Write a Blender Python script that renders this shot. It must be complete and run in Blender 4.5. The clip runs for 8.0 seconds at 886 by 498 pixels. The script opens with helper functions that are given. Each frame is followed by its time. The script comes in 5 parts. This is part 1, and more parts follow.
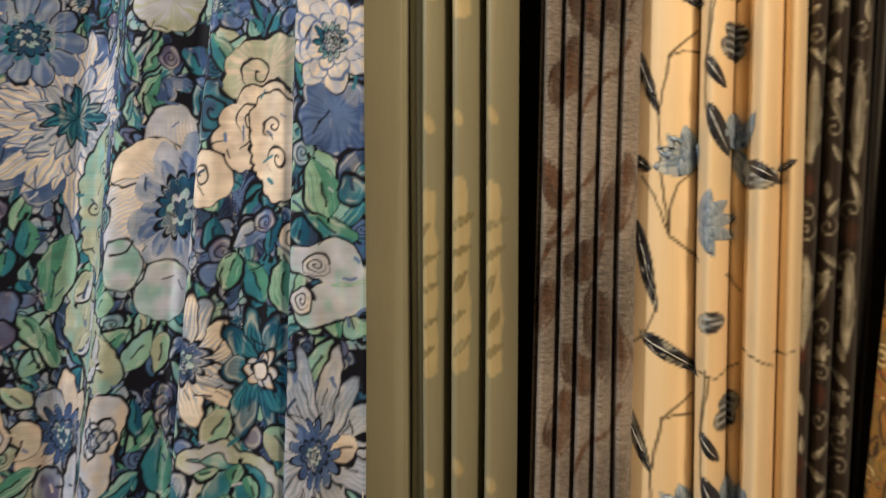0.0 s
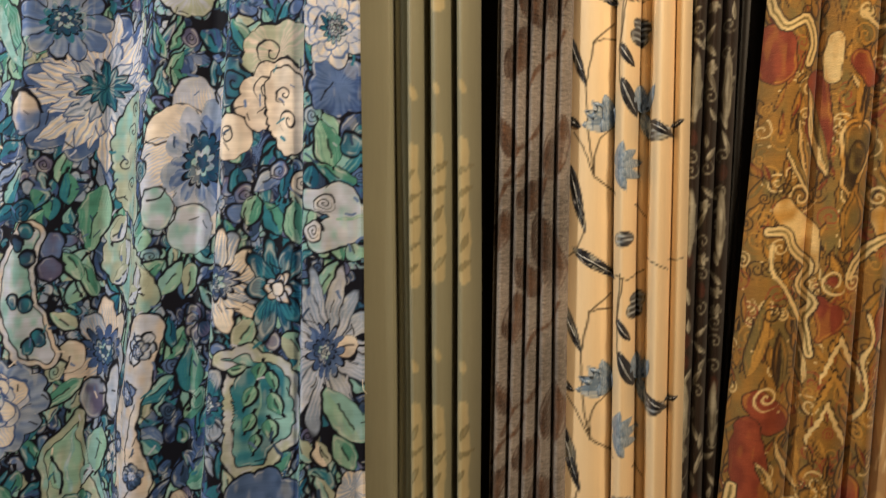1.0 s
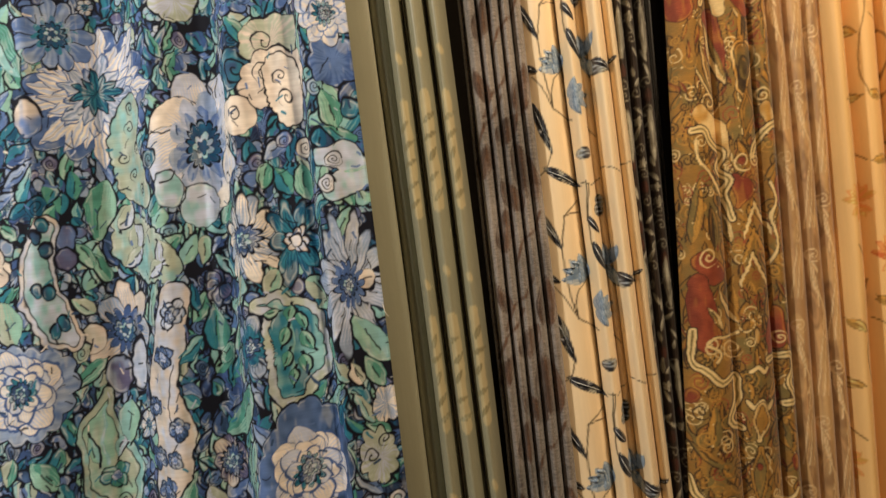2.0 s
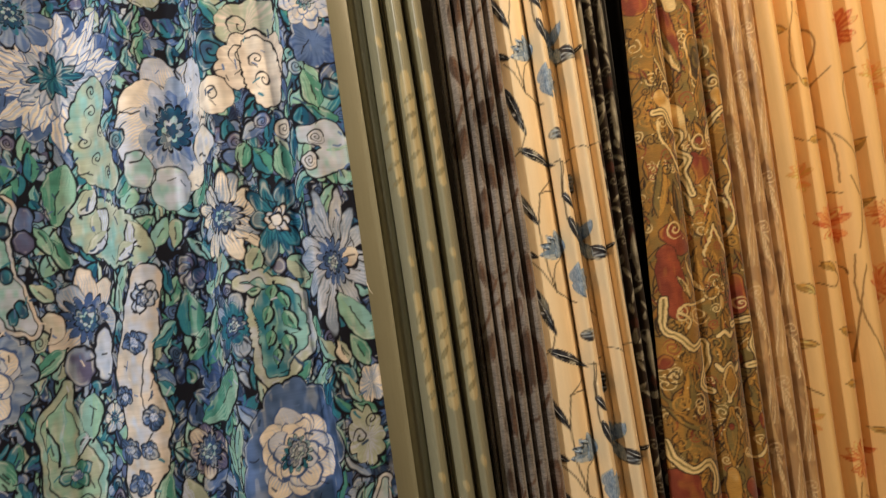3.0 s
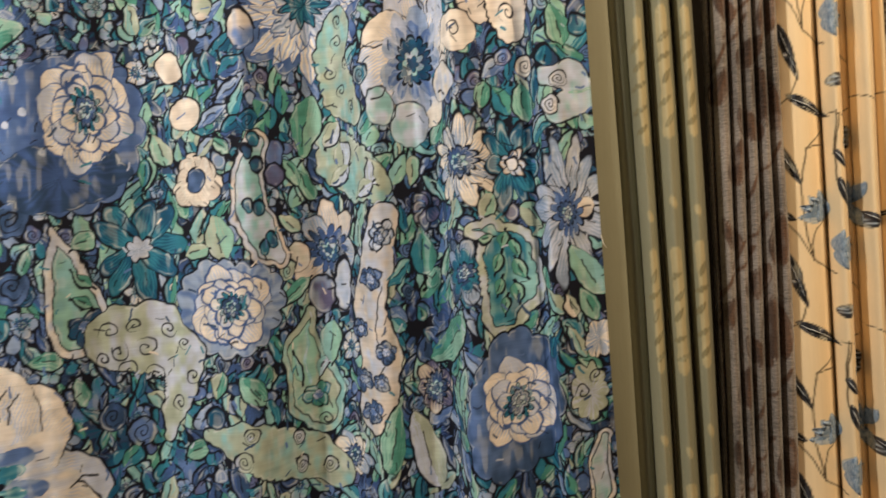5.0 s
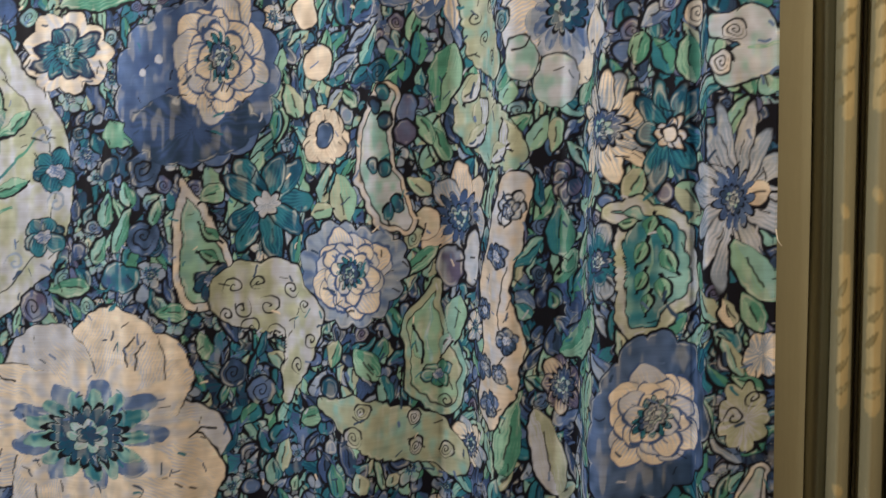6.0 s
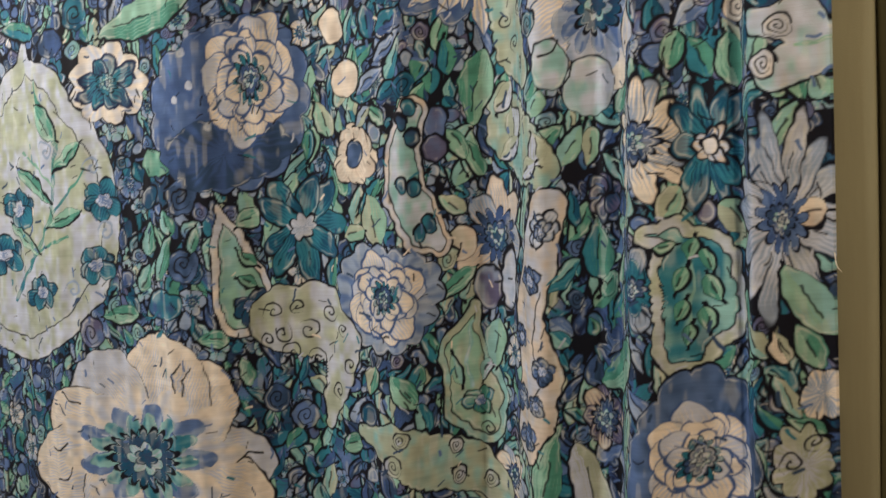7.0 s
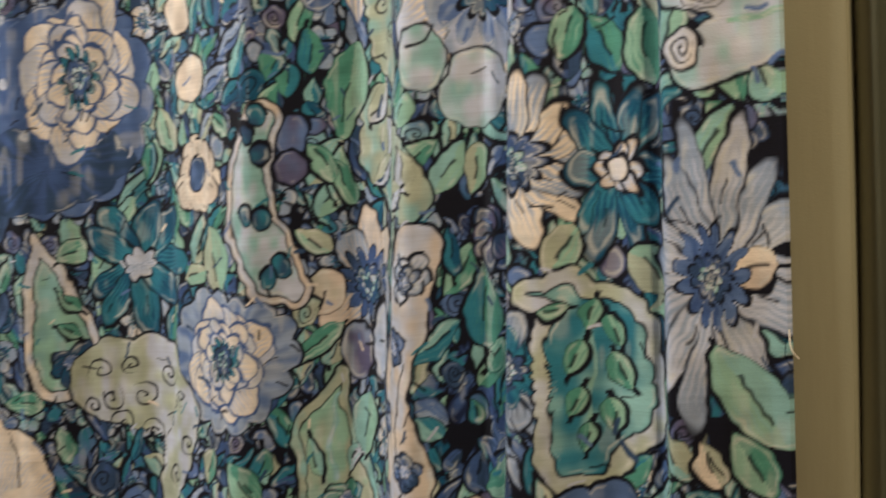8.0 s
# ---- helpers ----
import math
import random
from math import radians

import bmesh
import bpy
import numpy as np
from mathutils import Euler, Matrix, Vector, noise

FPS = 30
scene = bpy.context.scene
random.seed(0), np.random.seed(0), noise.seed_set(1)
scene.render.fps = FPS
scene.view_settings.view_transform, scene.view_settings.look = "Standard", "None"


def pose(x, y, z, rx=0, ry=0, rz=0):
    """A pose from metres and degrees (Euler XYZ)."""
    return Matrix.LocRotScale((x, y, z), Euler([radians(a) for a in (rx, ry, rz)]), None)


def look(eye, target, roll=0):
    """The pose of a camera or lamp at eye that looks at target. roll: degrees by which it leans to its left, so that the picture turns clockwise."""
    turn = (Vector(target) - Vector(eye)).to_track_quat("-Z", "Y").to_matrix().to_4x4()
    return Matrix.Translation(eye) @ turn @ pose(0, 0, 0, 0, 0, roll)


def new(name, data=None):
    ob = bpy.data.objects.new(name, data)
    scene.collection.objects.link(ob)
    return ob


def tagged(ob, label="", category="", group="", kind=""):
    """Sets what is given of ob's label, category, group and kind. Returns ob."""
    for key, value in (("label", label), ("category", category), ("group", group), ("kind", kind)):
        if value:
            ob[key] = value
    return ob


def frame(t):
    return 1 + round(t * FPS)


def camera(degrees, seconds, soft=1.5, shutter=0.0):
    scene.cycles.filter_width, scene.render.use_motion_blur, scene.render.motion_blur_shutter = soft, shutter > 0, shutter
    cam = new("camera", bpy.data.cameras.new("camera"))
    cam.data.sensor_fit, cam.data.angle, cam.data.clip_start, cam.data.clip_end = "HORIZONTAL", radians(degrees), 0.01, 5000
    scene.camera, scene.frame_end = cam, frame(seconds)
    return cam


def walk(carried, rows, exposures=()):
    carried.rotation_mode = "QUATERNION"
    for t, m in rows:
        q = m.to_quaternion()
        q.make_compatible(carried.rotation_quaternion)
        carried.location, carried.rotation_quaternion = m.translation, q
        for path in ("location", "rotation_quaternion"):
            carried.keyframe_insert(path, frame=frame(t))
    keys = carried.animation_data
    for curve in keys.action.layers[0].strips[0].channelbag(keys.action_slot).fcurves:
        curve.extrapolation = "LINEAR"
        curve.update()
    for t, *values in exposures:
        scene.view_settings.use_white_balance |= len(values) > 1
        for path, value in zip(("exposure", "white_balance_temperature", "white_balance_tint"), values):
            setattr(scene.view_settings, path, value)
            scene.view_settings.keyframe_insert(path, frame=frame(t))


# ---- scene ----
# a row of curtain panels in a drapery display, passed close by with a hand-held camera
cam = camera(56.0, 8.0, soft=1.3, shutter=0.3)
PATH = [
    (0, (0.377, -0.646, 1.573), (-0.007, 0.276, 1.520), 0.2),
    (0.5, (0.482, -0.743, 1.616), (0.040, 0.146, 1.492), -3.5),
    (1, (0.413, -0.867, 1.549), (0.103, 0.080, 1.463), -0.1),
    (1.5, (0.242, -1.020, 1.501), (0.060, -0.039, 1.428), -4.5),
    (1.7, (0.277, -1.076, 1.469), (0.111, -0.091, 1.413), -6.0),
    (2.8, (0.032, -1.128, 1.278), (0.136, -0.135, 1.333), -8.0),
    (3, (0.044, -1.123, 1.276), (0.129, -0.128, 1.339), -8.6),
    (3.5, (0.016, -1.100, 1.337), (0.071, -0.103, 1.286), -6.6),
    (4, (0.030, -1.111, 1.304), (0.028, -0.111, 1.315), -6.7),
    (4.5, (0.042, -1.091, 1.333), (-0.067, -0.097, 1.317), -5.3),
    (5, (0.046, -1.084, 1.394), (-0.154, -0.107, 1.322), -4.9),
    (5.2, (0.034, -1.074, 1.423), (-0.201, -0.107, 1.319), -4.8),
    (6.3, (0.181, -0.859, 1.448), (-0.355, -0.027, 1.298), -3.4),
    (6.5, (0.188, -0.852, 1.475), (-0.356, -0.028, 1.319), -5.0),
    (7, (0.216, -0.776, 1.488), (-0.403, -0.011, 1.311), -6.1),
    (7.5, (0.205, -0.634, 1.457), (-0.468, 0.092, 1.312), -3.2),
    (8, (0.199, -0.495, 1.451), (-0.455, 0.249, 1.314), -5.0),
]
walk(cam, [(t, look(eye, target, roll)) for t, eye, target, roll in PATH],
     [(0.0, -0.15), (1.0, -0.1), (1.7, 0.0), (3.0, 0.08), (4.5, 0.08), (5.2, 0.05), (6.3, -0.22), (7.5, -0.27), (8.0, -0.12)])

# ---- light: warm unseen lamps placed overhead in front of the display ----
world = bpy.data.worlds.new("world")
scene.world = world
world.use_nodes = True
world.node_tree.nodes["Background"].inputs[0].default_value = (1.0, 0.8, 0.6, 1)
world.node_tree.nodes["Background"].inputs[1].default_value = 0.03


def unseen_lamp(x, y, watts, size, tint):
    data = bpy.data.lights.new("unseen_lamp", "AREA")
    data.shape, data.size, data.energy, data.color = "DISK", size, watts, tint
    ob = new("unseen_lamp", data)
    ob.matrix_world = look((x, y, 2.56), (x * 0.5, 0.1, 1.2))
    return ob


unseen_lamp(0.90, -0.92, 25, 0.16, (1.0, 0.765, 0.50))
# an added fill that brightens the left of the blue cloth
unseen_lamp(-1.45, -1.00, 37, 0.20, (1.0, 0.915, 0.775))

# ---- materials ----


def material(name, roughness=0.8, sheen=0.2, spec=0.3):
    mat = bpy.data.materials.new(name)
    mat.use_nodes = True
    b = mat.node_tree.nodes["Principled BSDF"]
    b.inputs["Roughness"].default_value = roughness
    b.inputs["Sheen Weight"].default_value = sheen
    b.inputs["Specular IOR Level"].default_value = spec
    return mat, mat.node_tree.nodes, mat.node_tree.links, b


def node(nodes, kind, **inputs):
    n = nodes.new(kind)
    for key, value in inputs.items():
        n.inputs[key.replace("_", " ")].default_value = value
    return n


def cloth_material(name, roughness=0.85, sheen=0.25, spec=0.25, slub=0.12, weave=700.0, slub_scale=(14, 14, 420), bump=0.25):
    """Woven cloth: the dyed colour comes from the print on the mesh, varied by thread slubs and broad fading, with weave relief."""
    mat, n, l, b = material(name, roughness, sheen, spec)
    dye = n.new("ShaderNodeVertexColor")
    dye.layer_name = "print"
    place = n.new("ShaderNodeTexCoord")
    stretch = n.new("ShaderNodeMapping")
    stretch.inputs["Scale"].default_value = slub_scale
    threads = node(n, "ShaderNodeTexNoise", Scale=1.0, Detail=3.0, Roughness=0.6)
    fade = node(n, "ShaderNodeTexNoise", Scale=9.0, Detail=2.0)
    grain = node(n, "ShaderNodeTexNoise", Scale=weave, Detail=1.0)
    l.new(place.outputs["Object"], stretch.inputs["Vector"])
    l.new(stretch.outputs["Vector"], threads.inputs["Vector"])
    l.new(place.outputs["Object"], fade.inputs["Vector"])
    l.new(place.outputs["Object"], grain.inputs["Vector"])
    both = node(n, "ShaderNodeMath")
    both.operation = "ADD"
    l.new(threads.outputs["Fac"], both.inputs[0])
    l.new(fade.outputs["Fac"], both.inputs[1])
    span = node(n, "ShaderNodeMapRange")
    for i, v in enumerate((0.6, 1.4, 1 - slub, 1 + slub)):
        span.inputs[i + 1].default_value = v
    l.new(both.outputs[0], span.inputs[0])
    mixed = n.new("ShaderNodeVectorMath")
    mixed.operation = "SCALE"
    l.new(dye.outputs["Color"], mixed.inputs[0])
    l.new(span.outputs[0], mixed.inputs["Scale"])
    l.new(mixed.outputs[0], b.inputs["Base Color"])
    relief = node(n, "ShaderNodeBump", Strength=bump, Distance=0.001)
    tall = node(n, "ShaderNodeMath")
    tall.operation = "ADD"
    l.new(grain.outputs["Fac"], tall.inputs[0])
    l.new(threads.outputs["Fac"], tall.inputs[1])
    l.new(tall.outputs[0], relief.inputs["Height"])
    l.new(relief.outputs[0], b.inputs["Normal"])
    return mat


def plain_material(name, colour, roughness=0.7, scale=20.0, vary=0.15):
    mat, n, l, b = material(name, roughness, 0.0, 0.3)
    noise_a = node(n, "ShaderNodeTexNoise", Scale=scale, Detail=5.0)
    ramp = n.new("ShaderNodeValToRGB")
    ramp.color_ramp.elements[0].color = [c * (1 - vary) for c in colour] + [1]
    ramp.color_ramp.elements[1].color = [min(1, c * (1 + vary)) for c in colour] + [1]
    l.new(noise_a.outputs["Fac"], ramp.inputs[0])
    l.new(ramp.outputs[0], b.inputs["Base Color"])
    relief = node(n, "ShaderNodeBump", Strength=0.2, Distance=0.002)
    l.new(noise_a.outputs["Fac"], relief.inputs["Height"])
    l.new(relief.outputs[0], b.inputs["Normal"])
    return mat


cotton = cloth_material("printed_cotton", 0.8, 0.04, 0.25, 0.13, bump=0.2)
satin = cloth_material("sage_satin", 0.34, 0.05, 0.6, 0.06, slub_scale=(300, 300, 20), bump=0.1)
chenille = cloth_material("chenille_jacquard", 0.95, 0.35, 0.1, 0.75, weave=300, slub_scale=(110, 110, 420), bump=1.0)
silk = cloth_material("cream_silk", 0.5, 0.1, 0.4, 0.05, slub_scale=(260, 260, 12), bump=0.1)
dark_brocade = cloth_material("dark_brocade", 0.6, 0.1, 0.35, 0.2)
brocade = cloth_material("paisley_brocade", 0.7, 0.2, 0.3, 0.2, slub_scale=(120, 120, 500), bump=0.4)
sheer_silk = cloth_material("shimmering_silk", 0.45, 0.2, 0.5, 0.12, slub_scale=(200, 200, 30))
# near-black, for the sheet that darkens a gap in the row
gap_cloth = cloth_material("gap_shade", 0.9, 0.4, 0.1, 0.3)
wall_paint = plain_material("wall_paint", (0.42, 0.36, 0.28), 0.8)
back_board = plain_material("back_board", (0.05, 0.04, 0.03), 0.9)
carpet = plain_material("carpet", (0.16, 0.12, 0.09), 0.95, 300.0, 0.4)
ceiling_paint = plain_material("ceiling_paint", (0.7, 0.66, 0.6), 0.9)


# ---- the room that closes the display ----


def slab(name, lo, hi, mat, label):
    bm = bmesh.new()
    bmesh.ops.create_cube(bm, size=1.0)
    for v in bm.verts:
        v.co = Vector([lo[i] + (v.co[i] + 0.5) * (hi[i] - lo[i]) for i in range(3)])
    mesh = bpy.data.meshes.new(name)
    bm.to_mesh(mesh)
    bm.free()
    mesh.materials.append(mat)
    return tagged(new(name, mesh), label, name.split("_")[0], kind="structure")


slab("floor", (-3, -3, -0.1), (3, 0.6, 0), carpet, "brown short-pile carpet of the shop floor")
slab("ceiling", (-3, -3, 2.6), (3, 0.6, 2.7), ceiling_paint, "plain off-white shop ceiling")
slab("wall_north", (-3, 0.5, 0), (3, 0.6, 2.6), back_board, "dark board behind the hanging curtains")
slab("wall_south", (-3, -3.1, 0), (3, -3, 2.6), wall_paint, "plain beige painted wall")
slab("wall_west", (-3.1, -3, 0), (-3, 0.6, 2.6), wall_paint, "plain beige painted wall")
slab("wall_east", (3, -3, 0), (3.1, 0.6, 2.6), wall_paint, "plain beige painted wall")

TOP, FLOOR = 2.596, 0.015


# ---- painting prints on cloth ----


def ease(s):
    s = np.clip(s, 0, 1)
    return s * s * (3 - 2 * s)


def lattice(rng, u, v, cell_u, cell_v):
    """Smooth random values from -1 to 1 over the cloth, with cells of that size."""
    a, b = (u - u.min()) / cell_u, (v - v.min()) / cell_v
    g = rng.uniform(-1, 1, (int(b.max()) + 3, int(a.max()) + 3))
    i, j = a.astype(int), b.astype(int)
    s, t = ease(a - i)[None, :], ease(b - j)[:, None]
    top = g[np.ix_(j, i)] * (1 - s) + g[np.ix_(j, i + 1)] * s
    low = g[np.ix_(j + 1, i)] * (1 - s) + g[np.ix_(j + 1, i + 1)] * s
    return top * (1 - t) + low * t


def hue(text):
    """Cloth dye from a plain sRGB hex colour, made linear."""
    out = []
    for k in (0, 2, 4):
        c = int(text[k:k + 2], 16) / 255
        out.append(c / 12.92 if c < 0.04045 else ((c + 0.055) / 1.055) ** 2.4)
    return np.array(out)


class Cloth:
    """A sheet of dye: u along the cloth, v up, in metres."""

    def __init__(self, u, v, ground, seed, wobble=0.0029, soft=0.0013, brush=0.22):
        self.u, self.v, self.soft = u, v, soft
        self.rng = np.random.default_rng(seed)
        self.c = np.tile(ground, (len(v), len(u), 1)).astype(float)
        r = self.rng
        self.wu = wobble * (lattice(r, u, v, 0.02, 0.02) + 0.5 * lattice(r, u, v, 0.007, 0.007))
        self.wv = wobble * (lattice(r, u, v, 0.02, 0.02) + 0.5 * lattice(r, u, v, 0.007, 0.007))
        self.streak = brush * (0.6 * lattice(r, u, v, 0.012, 0.012) + 0.2 * lattice(r, u, v, 0.03, 0.004) + 0.25 * lattice(r, u, v, 0.006, 0.006))
        self.cloud = 0.7 * lattice(r, u, v, 0.03, 0.04) + 0.7 * lattice(r, u, v, 0.009, 0.013) + 0.25 * lattice(r, u, v, 0.008, 0.010)
        self.dry = 0.8 * lattice(r, u, v, 0.006, 0.022) + 0.5 * lattice(r, u, v, 0.006, 0.014) + 0.5 * lattice(r, u, v, 0.02, 0.02)
        self.bare = np.array((0.72, 0.74, 0.76))

    def window(self, u, v, reach):
        i0, i1 = np.searchsorted(self.u, (u - reach, u + reach))
        j0, j1 = np.searchsorted(self.v, (v - reach, v + reach))
        if i1 - i0 < 2 or j1 - j0 < 2:
            return None
        k = (slice(j0, j1), slice(i0, i1))
        return k, self.u[None, i0:i1] - u + self.wu[k], self.v[j0:j1, None] - v + self.wv[k]

    def lay(self, k, depth, colour, colour_b=None, strength=1.0, strokes=None):
        """Dyes where depth (metres inside the edge) is above 0; two colours are brushed into one another, thinly near the edge."""
        m = np.clip(depth / self.soft + 0.5, 0, 1)[..., None] * strength
        dye = np.asarray(colour)[None, None, :]
        if colour_b is not None:
            mix = self.cloud[k] * 0.75 if strokes is None else self.cloud[k] * 0.45 + strokes
            f = ease(mix * 0.95 + 0.45)[..., None]
            dye = dye * (1 - f) + np.asarray(colour_b)[None, None, :] * f
            # a dry brush leaves pale streaks in the dye and a deeper wash towards the outline
            dry = ease((self.dry[k] - 0.2) * 1.8)[..., None] * 0.5
            dye = dye * (1 - dry) + (dye * 0.45 + self.bare * 0.5) * dry
            wash = ease(1 - depth / 0.0035)[..., None] * ease(self.cloud[k] + 0.3)[..., None] * 0.25
            dye = dye * (1 - wash) + dye * dye * wash
            # and a bare rim just inside the ink here and there
            rim = ease(1 - np.abs(depth - 0.0022) / 0.0016)[..., None] * ease(self.dry[k] * 1.5 + 0.3)[..., None] * 0.55
            dye = dye * (1 - rim) + self.bare * rim
        dye = dye * (1 + self.streak[k])[..., None]
        self.c[k] = self.c[k] * (1 - m) + dye * m

    def line(self, k, distance, width, colour):
        self.lay(k, width / 2 - np.abs(distance), colour)


INK = hue("10152a")
NAVY, BLUE, PERI = hue("22315a"), hue("4c68a0"), hue("6a86bc")
LAV, PALE, AQUA = hue("a0b2d2"), hue("c9d2ea"), hue("98c6cc")
TEAL, SEA, GREEN = hue("1c6086"), hue("3a88a4"), hue("5c9e94")
MINT, CREAM, BLUSH = hue("9cc6bc"), hue("eee6e0"), hue("dad0cb")
MAUVE, SAGE, SLATE = hue("6d6c92"), hue("b6c0b4"), hue("3a557c")


def turn(x, y, angle):
    c, s = math.cos(radians(angle)), math.sin(radians(angle))
    return x * c + y * s, y * c - x * s


def oval(cl, u, v, a, b, angle=0, col=CREAM, col_b=None, edge=0.0022, ink=INK, grade=0.0):
    """An outlined oval; with a grade the second dye is brushed in from one end."""
    w = cl.window(u, v, max(a, b) * 1.4 + 0.004)
    if w:
        k, x, y = w
        x, y = turn(x, y, angle)
        d = (1 - np.sqrt((x / a) ** 2 + (y / b) ** 2)) * min(a, b)
        if edge:
            cl.lay(k, d + edge * (1 + 0.55 * cl.cloud[k] + 0.35 * np.sign(y)), ink)
        cl.lay(k, d, col, col_b, strokes=0.45 * np.sin(y * 1500 + 40 * u) - grade * x / a if grade else None)


def leaf(cl, u, v, length, width, angle, col=GREEN, col_b=MINT, vein=True, edge=0.0021, ink=INK):
    w = cl.window(u, v, length * 0.62 + 0.004)
    if w:
        k, x, y = w
        x, y = turn(x, y, angle)
        s = np.clip(x / (length / 2), -1, 1)
        half = width / 2 * (1 - s * s) ** 0.75 * (1 - 0.25 * s)
        d = np.minimum(half - np.abs(y), (length / 2 - np.abs(x)) * 0.6)
        cl.lay(k, d + edge * (1 + 0.7 * np.sign(y) + 0.4 * cl.cloud[k]), ink)
        cl.lay(k, d, col, col_b, strokes=0.7 * np.sign(y) + 0.5 * np.sin(y * 1400 + 3 * s))
        if vein:
            cl.lay(k, np.minimum(0.0011 - np.abs(y + 0.1 * width * s), (0.42 - np.abs(s + 0.25 * math.sin(u * 300))) * length / 2), ink, strength=0.85)


def curl(cl, u, v, r, angle=0, turns=1.6, col=INK, width=0.0022, sense=1):
    w = cl.window(u, v, r * 1.3 + 0.003)
    if w:
        k, x, y = w
        rho = np.hypot(x, y)
        th = (np.arctan2(y * sense, x) - radians(angle)) / (2 * math.pi)
        pitch = r / turns
        f = rho / pitch - th
        cl.lay(k, np.minimum(width / 2 - np.abs(f - np.round(f)) * pitch, r - rho), col)


def rose(cl, u, v, r, col=MAUVE, col_b=None, ink=INK, sq=1.0):
    """A round bud with a spiral drawn in it."""
    oval(cl, u, v, r * sq, r, 0, col, col_b)
    curl(cl, u, v, r * 0.72, 40, 1.7, ink, max(0.0014, r * 0.11))


def petals(cl, u, v, r, n, col=CREAM, col_b=None, lobes=0.14, sharp=1.0, rot=0, sq=1.0, angle=0, edge=0.0031, ink=INK, ribs=0.0, rib_col=None, hole=0.0, rays=0.55):
    """A flower's outline of n lobes, with lines between the petals from the part hole outwards."""
    w = cl.window(u, v, r * max(1, sq) * 1.25 + 0.005)
    if w:
        k, x, y = w
        x, y = turn(x, y, angle)
        x = x / sq
        rho, th = np.hypot(x, y), np.arctan2(y, x) + radians(rot)
        bump = np.abs(np.cos(th * n / 2)) ** sharp
        odd = 1 + 0.07 * np.sin(2 * th + u * 90) + 0.05 * np.sin(3 * th + v * 70)
        d = r * odd * (1 - lobes * 2 * (1 - bump)) - rho
        ray = rays * (np.sin(th * 9 + 2 * np.sin(th * 5 + u * 40)) * np.sin(th * 17 + v * 90) + 1.4 * (rho / r - 0.55))
        if edge:
            cl.lay(k, d + edge * (0.7 + 0.5 * np.sin(th * 3 + u * 70)), ink)
        cl.lay(k, d, col, col_b, strokes=ray)
        if ribs:
            gap = np.abs(np.arcsin(np.clip(np.cos(th * n / 2), -1, 1))) * 2 / n * rho
            cl.lay(k, np.minimum(np.minimum(ribs - gap, d), rho - hole * r), ink if rib_col is None else rib_col)


def star(cl, u, v, r, n, col=TEAL, col_b=SEA, wide=0.36, rot=0, sq=1.0, edge=0.002, ink=INK, angle=0):
    """Separate long petals round a middle."""
    w = cl.window(u, v, r * max(1, sq) * 1.2 + 0.005)
    if w:
        k, x, y = w
        x, y = turn(x, y, angle)
        x = x / sq
        rho, th = np.hypot(x, y), np.arctan2(y, x) + radians(rot)
        part = 2 * math.pi / n
        num = np.round(th / part)
        off = th - num * part
        reach = r * (0.84 + 0.16 * np.sin(num * 2.4 + u * 50))
        s = np.clip(rho / reach, 0, 1)
        half = wide * reach * np.sin(math.pi * np.clip(s, 0, 1) ** 0.9) ** 0.8 * 0.5
        d = np.minimum(half - np.abs(np.sin(off)) * rho, reach - rho)
        if edge:
            cl.lay(k, d + edge, ink)
        cl.lay(k, d, col, col_b, strokes=np.sin(off * rho * 900 + num) + 0.8 * (s - 0.5))
        cl.lay(k, np.minimum(0.0006 - np.abs(np.sin(off)) * rho, d - 0.3 * half), ink, strength=0.6)


def heart(cl, u, v, r, col=BLUE, col_b=TEAL, mid=PALE, ink=INK, teeth=13, sq=1.0):
    """The toothed middle of a flower."""
    petals(cl, u, v, r, teeth, ink, None, 0.16, 0.7, 0, sq, edge=0)
    petals(cl, u, v, r * 0.86, teeth, col, col_b, 0.14, 0.7, 0, sq, edge=0)
    petals(cl, u, v, r * 0.5, 7, mid, AQUA, 0.2, 1, 20, sq, edge=0.001)
    petals(cl, u, v, r * 0.28, 5, SLATE, TEAL, 0.2, 1, 0, sq, edge=0.001)


def flower(cl, u, v, r, n=8, col=CREAM, col_b=LAV, core=0.33, core_col=BLUE, lobes=0.12, rot=0, sq=1.0, ribs=0.0009, rib_col=None, teeth=13):
    petals(cl, u, v, r, n, col, col_b, lobes, 0.8, rot, sq, ribs=ribs, rib_col=rib_col, hole=core + 0.12)
    if core:
        petals(cl, u, v, r * core * 1.35, 11, PERI, SEA, 0.2, 0.8, 10, sq, edge=0)
        heart(cl, u, v, r * core, core_col, TEAL, teeth=teeth, sq=sq)


def mum(cl, u, v, r, n=9, col=CREAM, col_b=PALE, ink=PERI, rings=3, core=0.3, sq=1.0):
    """A many-petalled flower in rings, the lines in a paler ink."""
    for q in range(rings):
        petals(cl, u, v, r * (1 - 0.24 * q), max(6, n - q), col, col_b, 0.12, 0.8, 25 * q, sq, edge=0.0024, ink=ink if q else INK, ribs=0.0011, rib_col=ink, hole=0.5)
    petals(cl, u, v, r * core * 1.25, 12, SEA, TEAL, 0.16, 0.8, 0, sq, edge=0.001)
    heart(cl, u, v, r * core * 0.85, BLUE, SLATE, teeth=10, sq=sq)


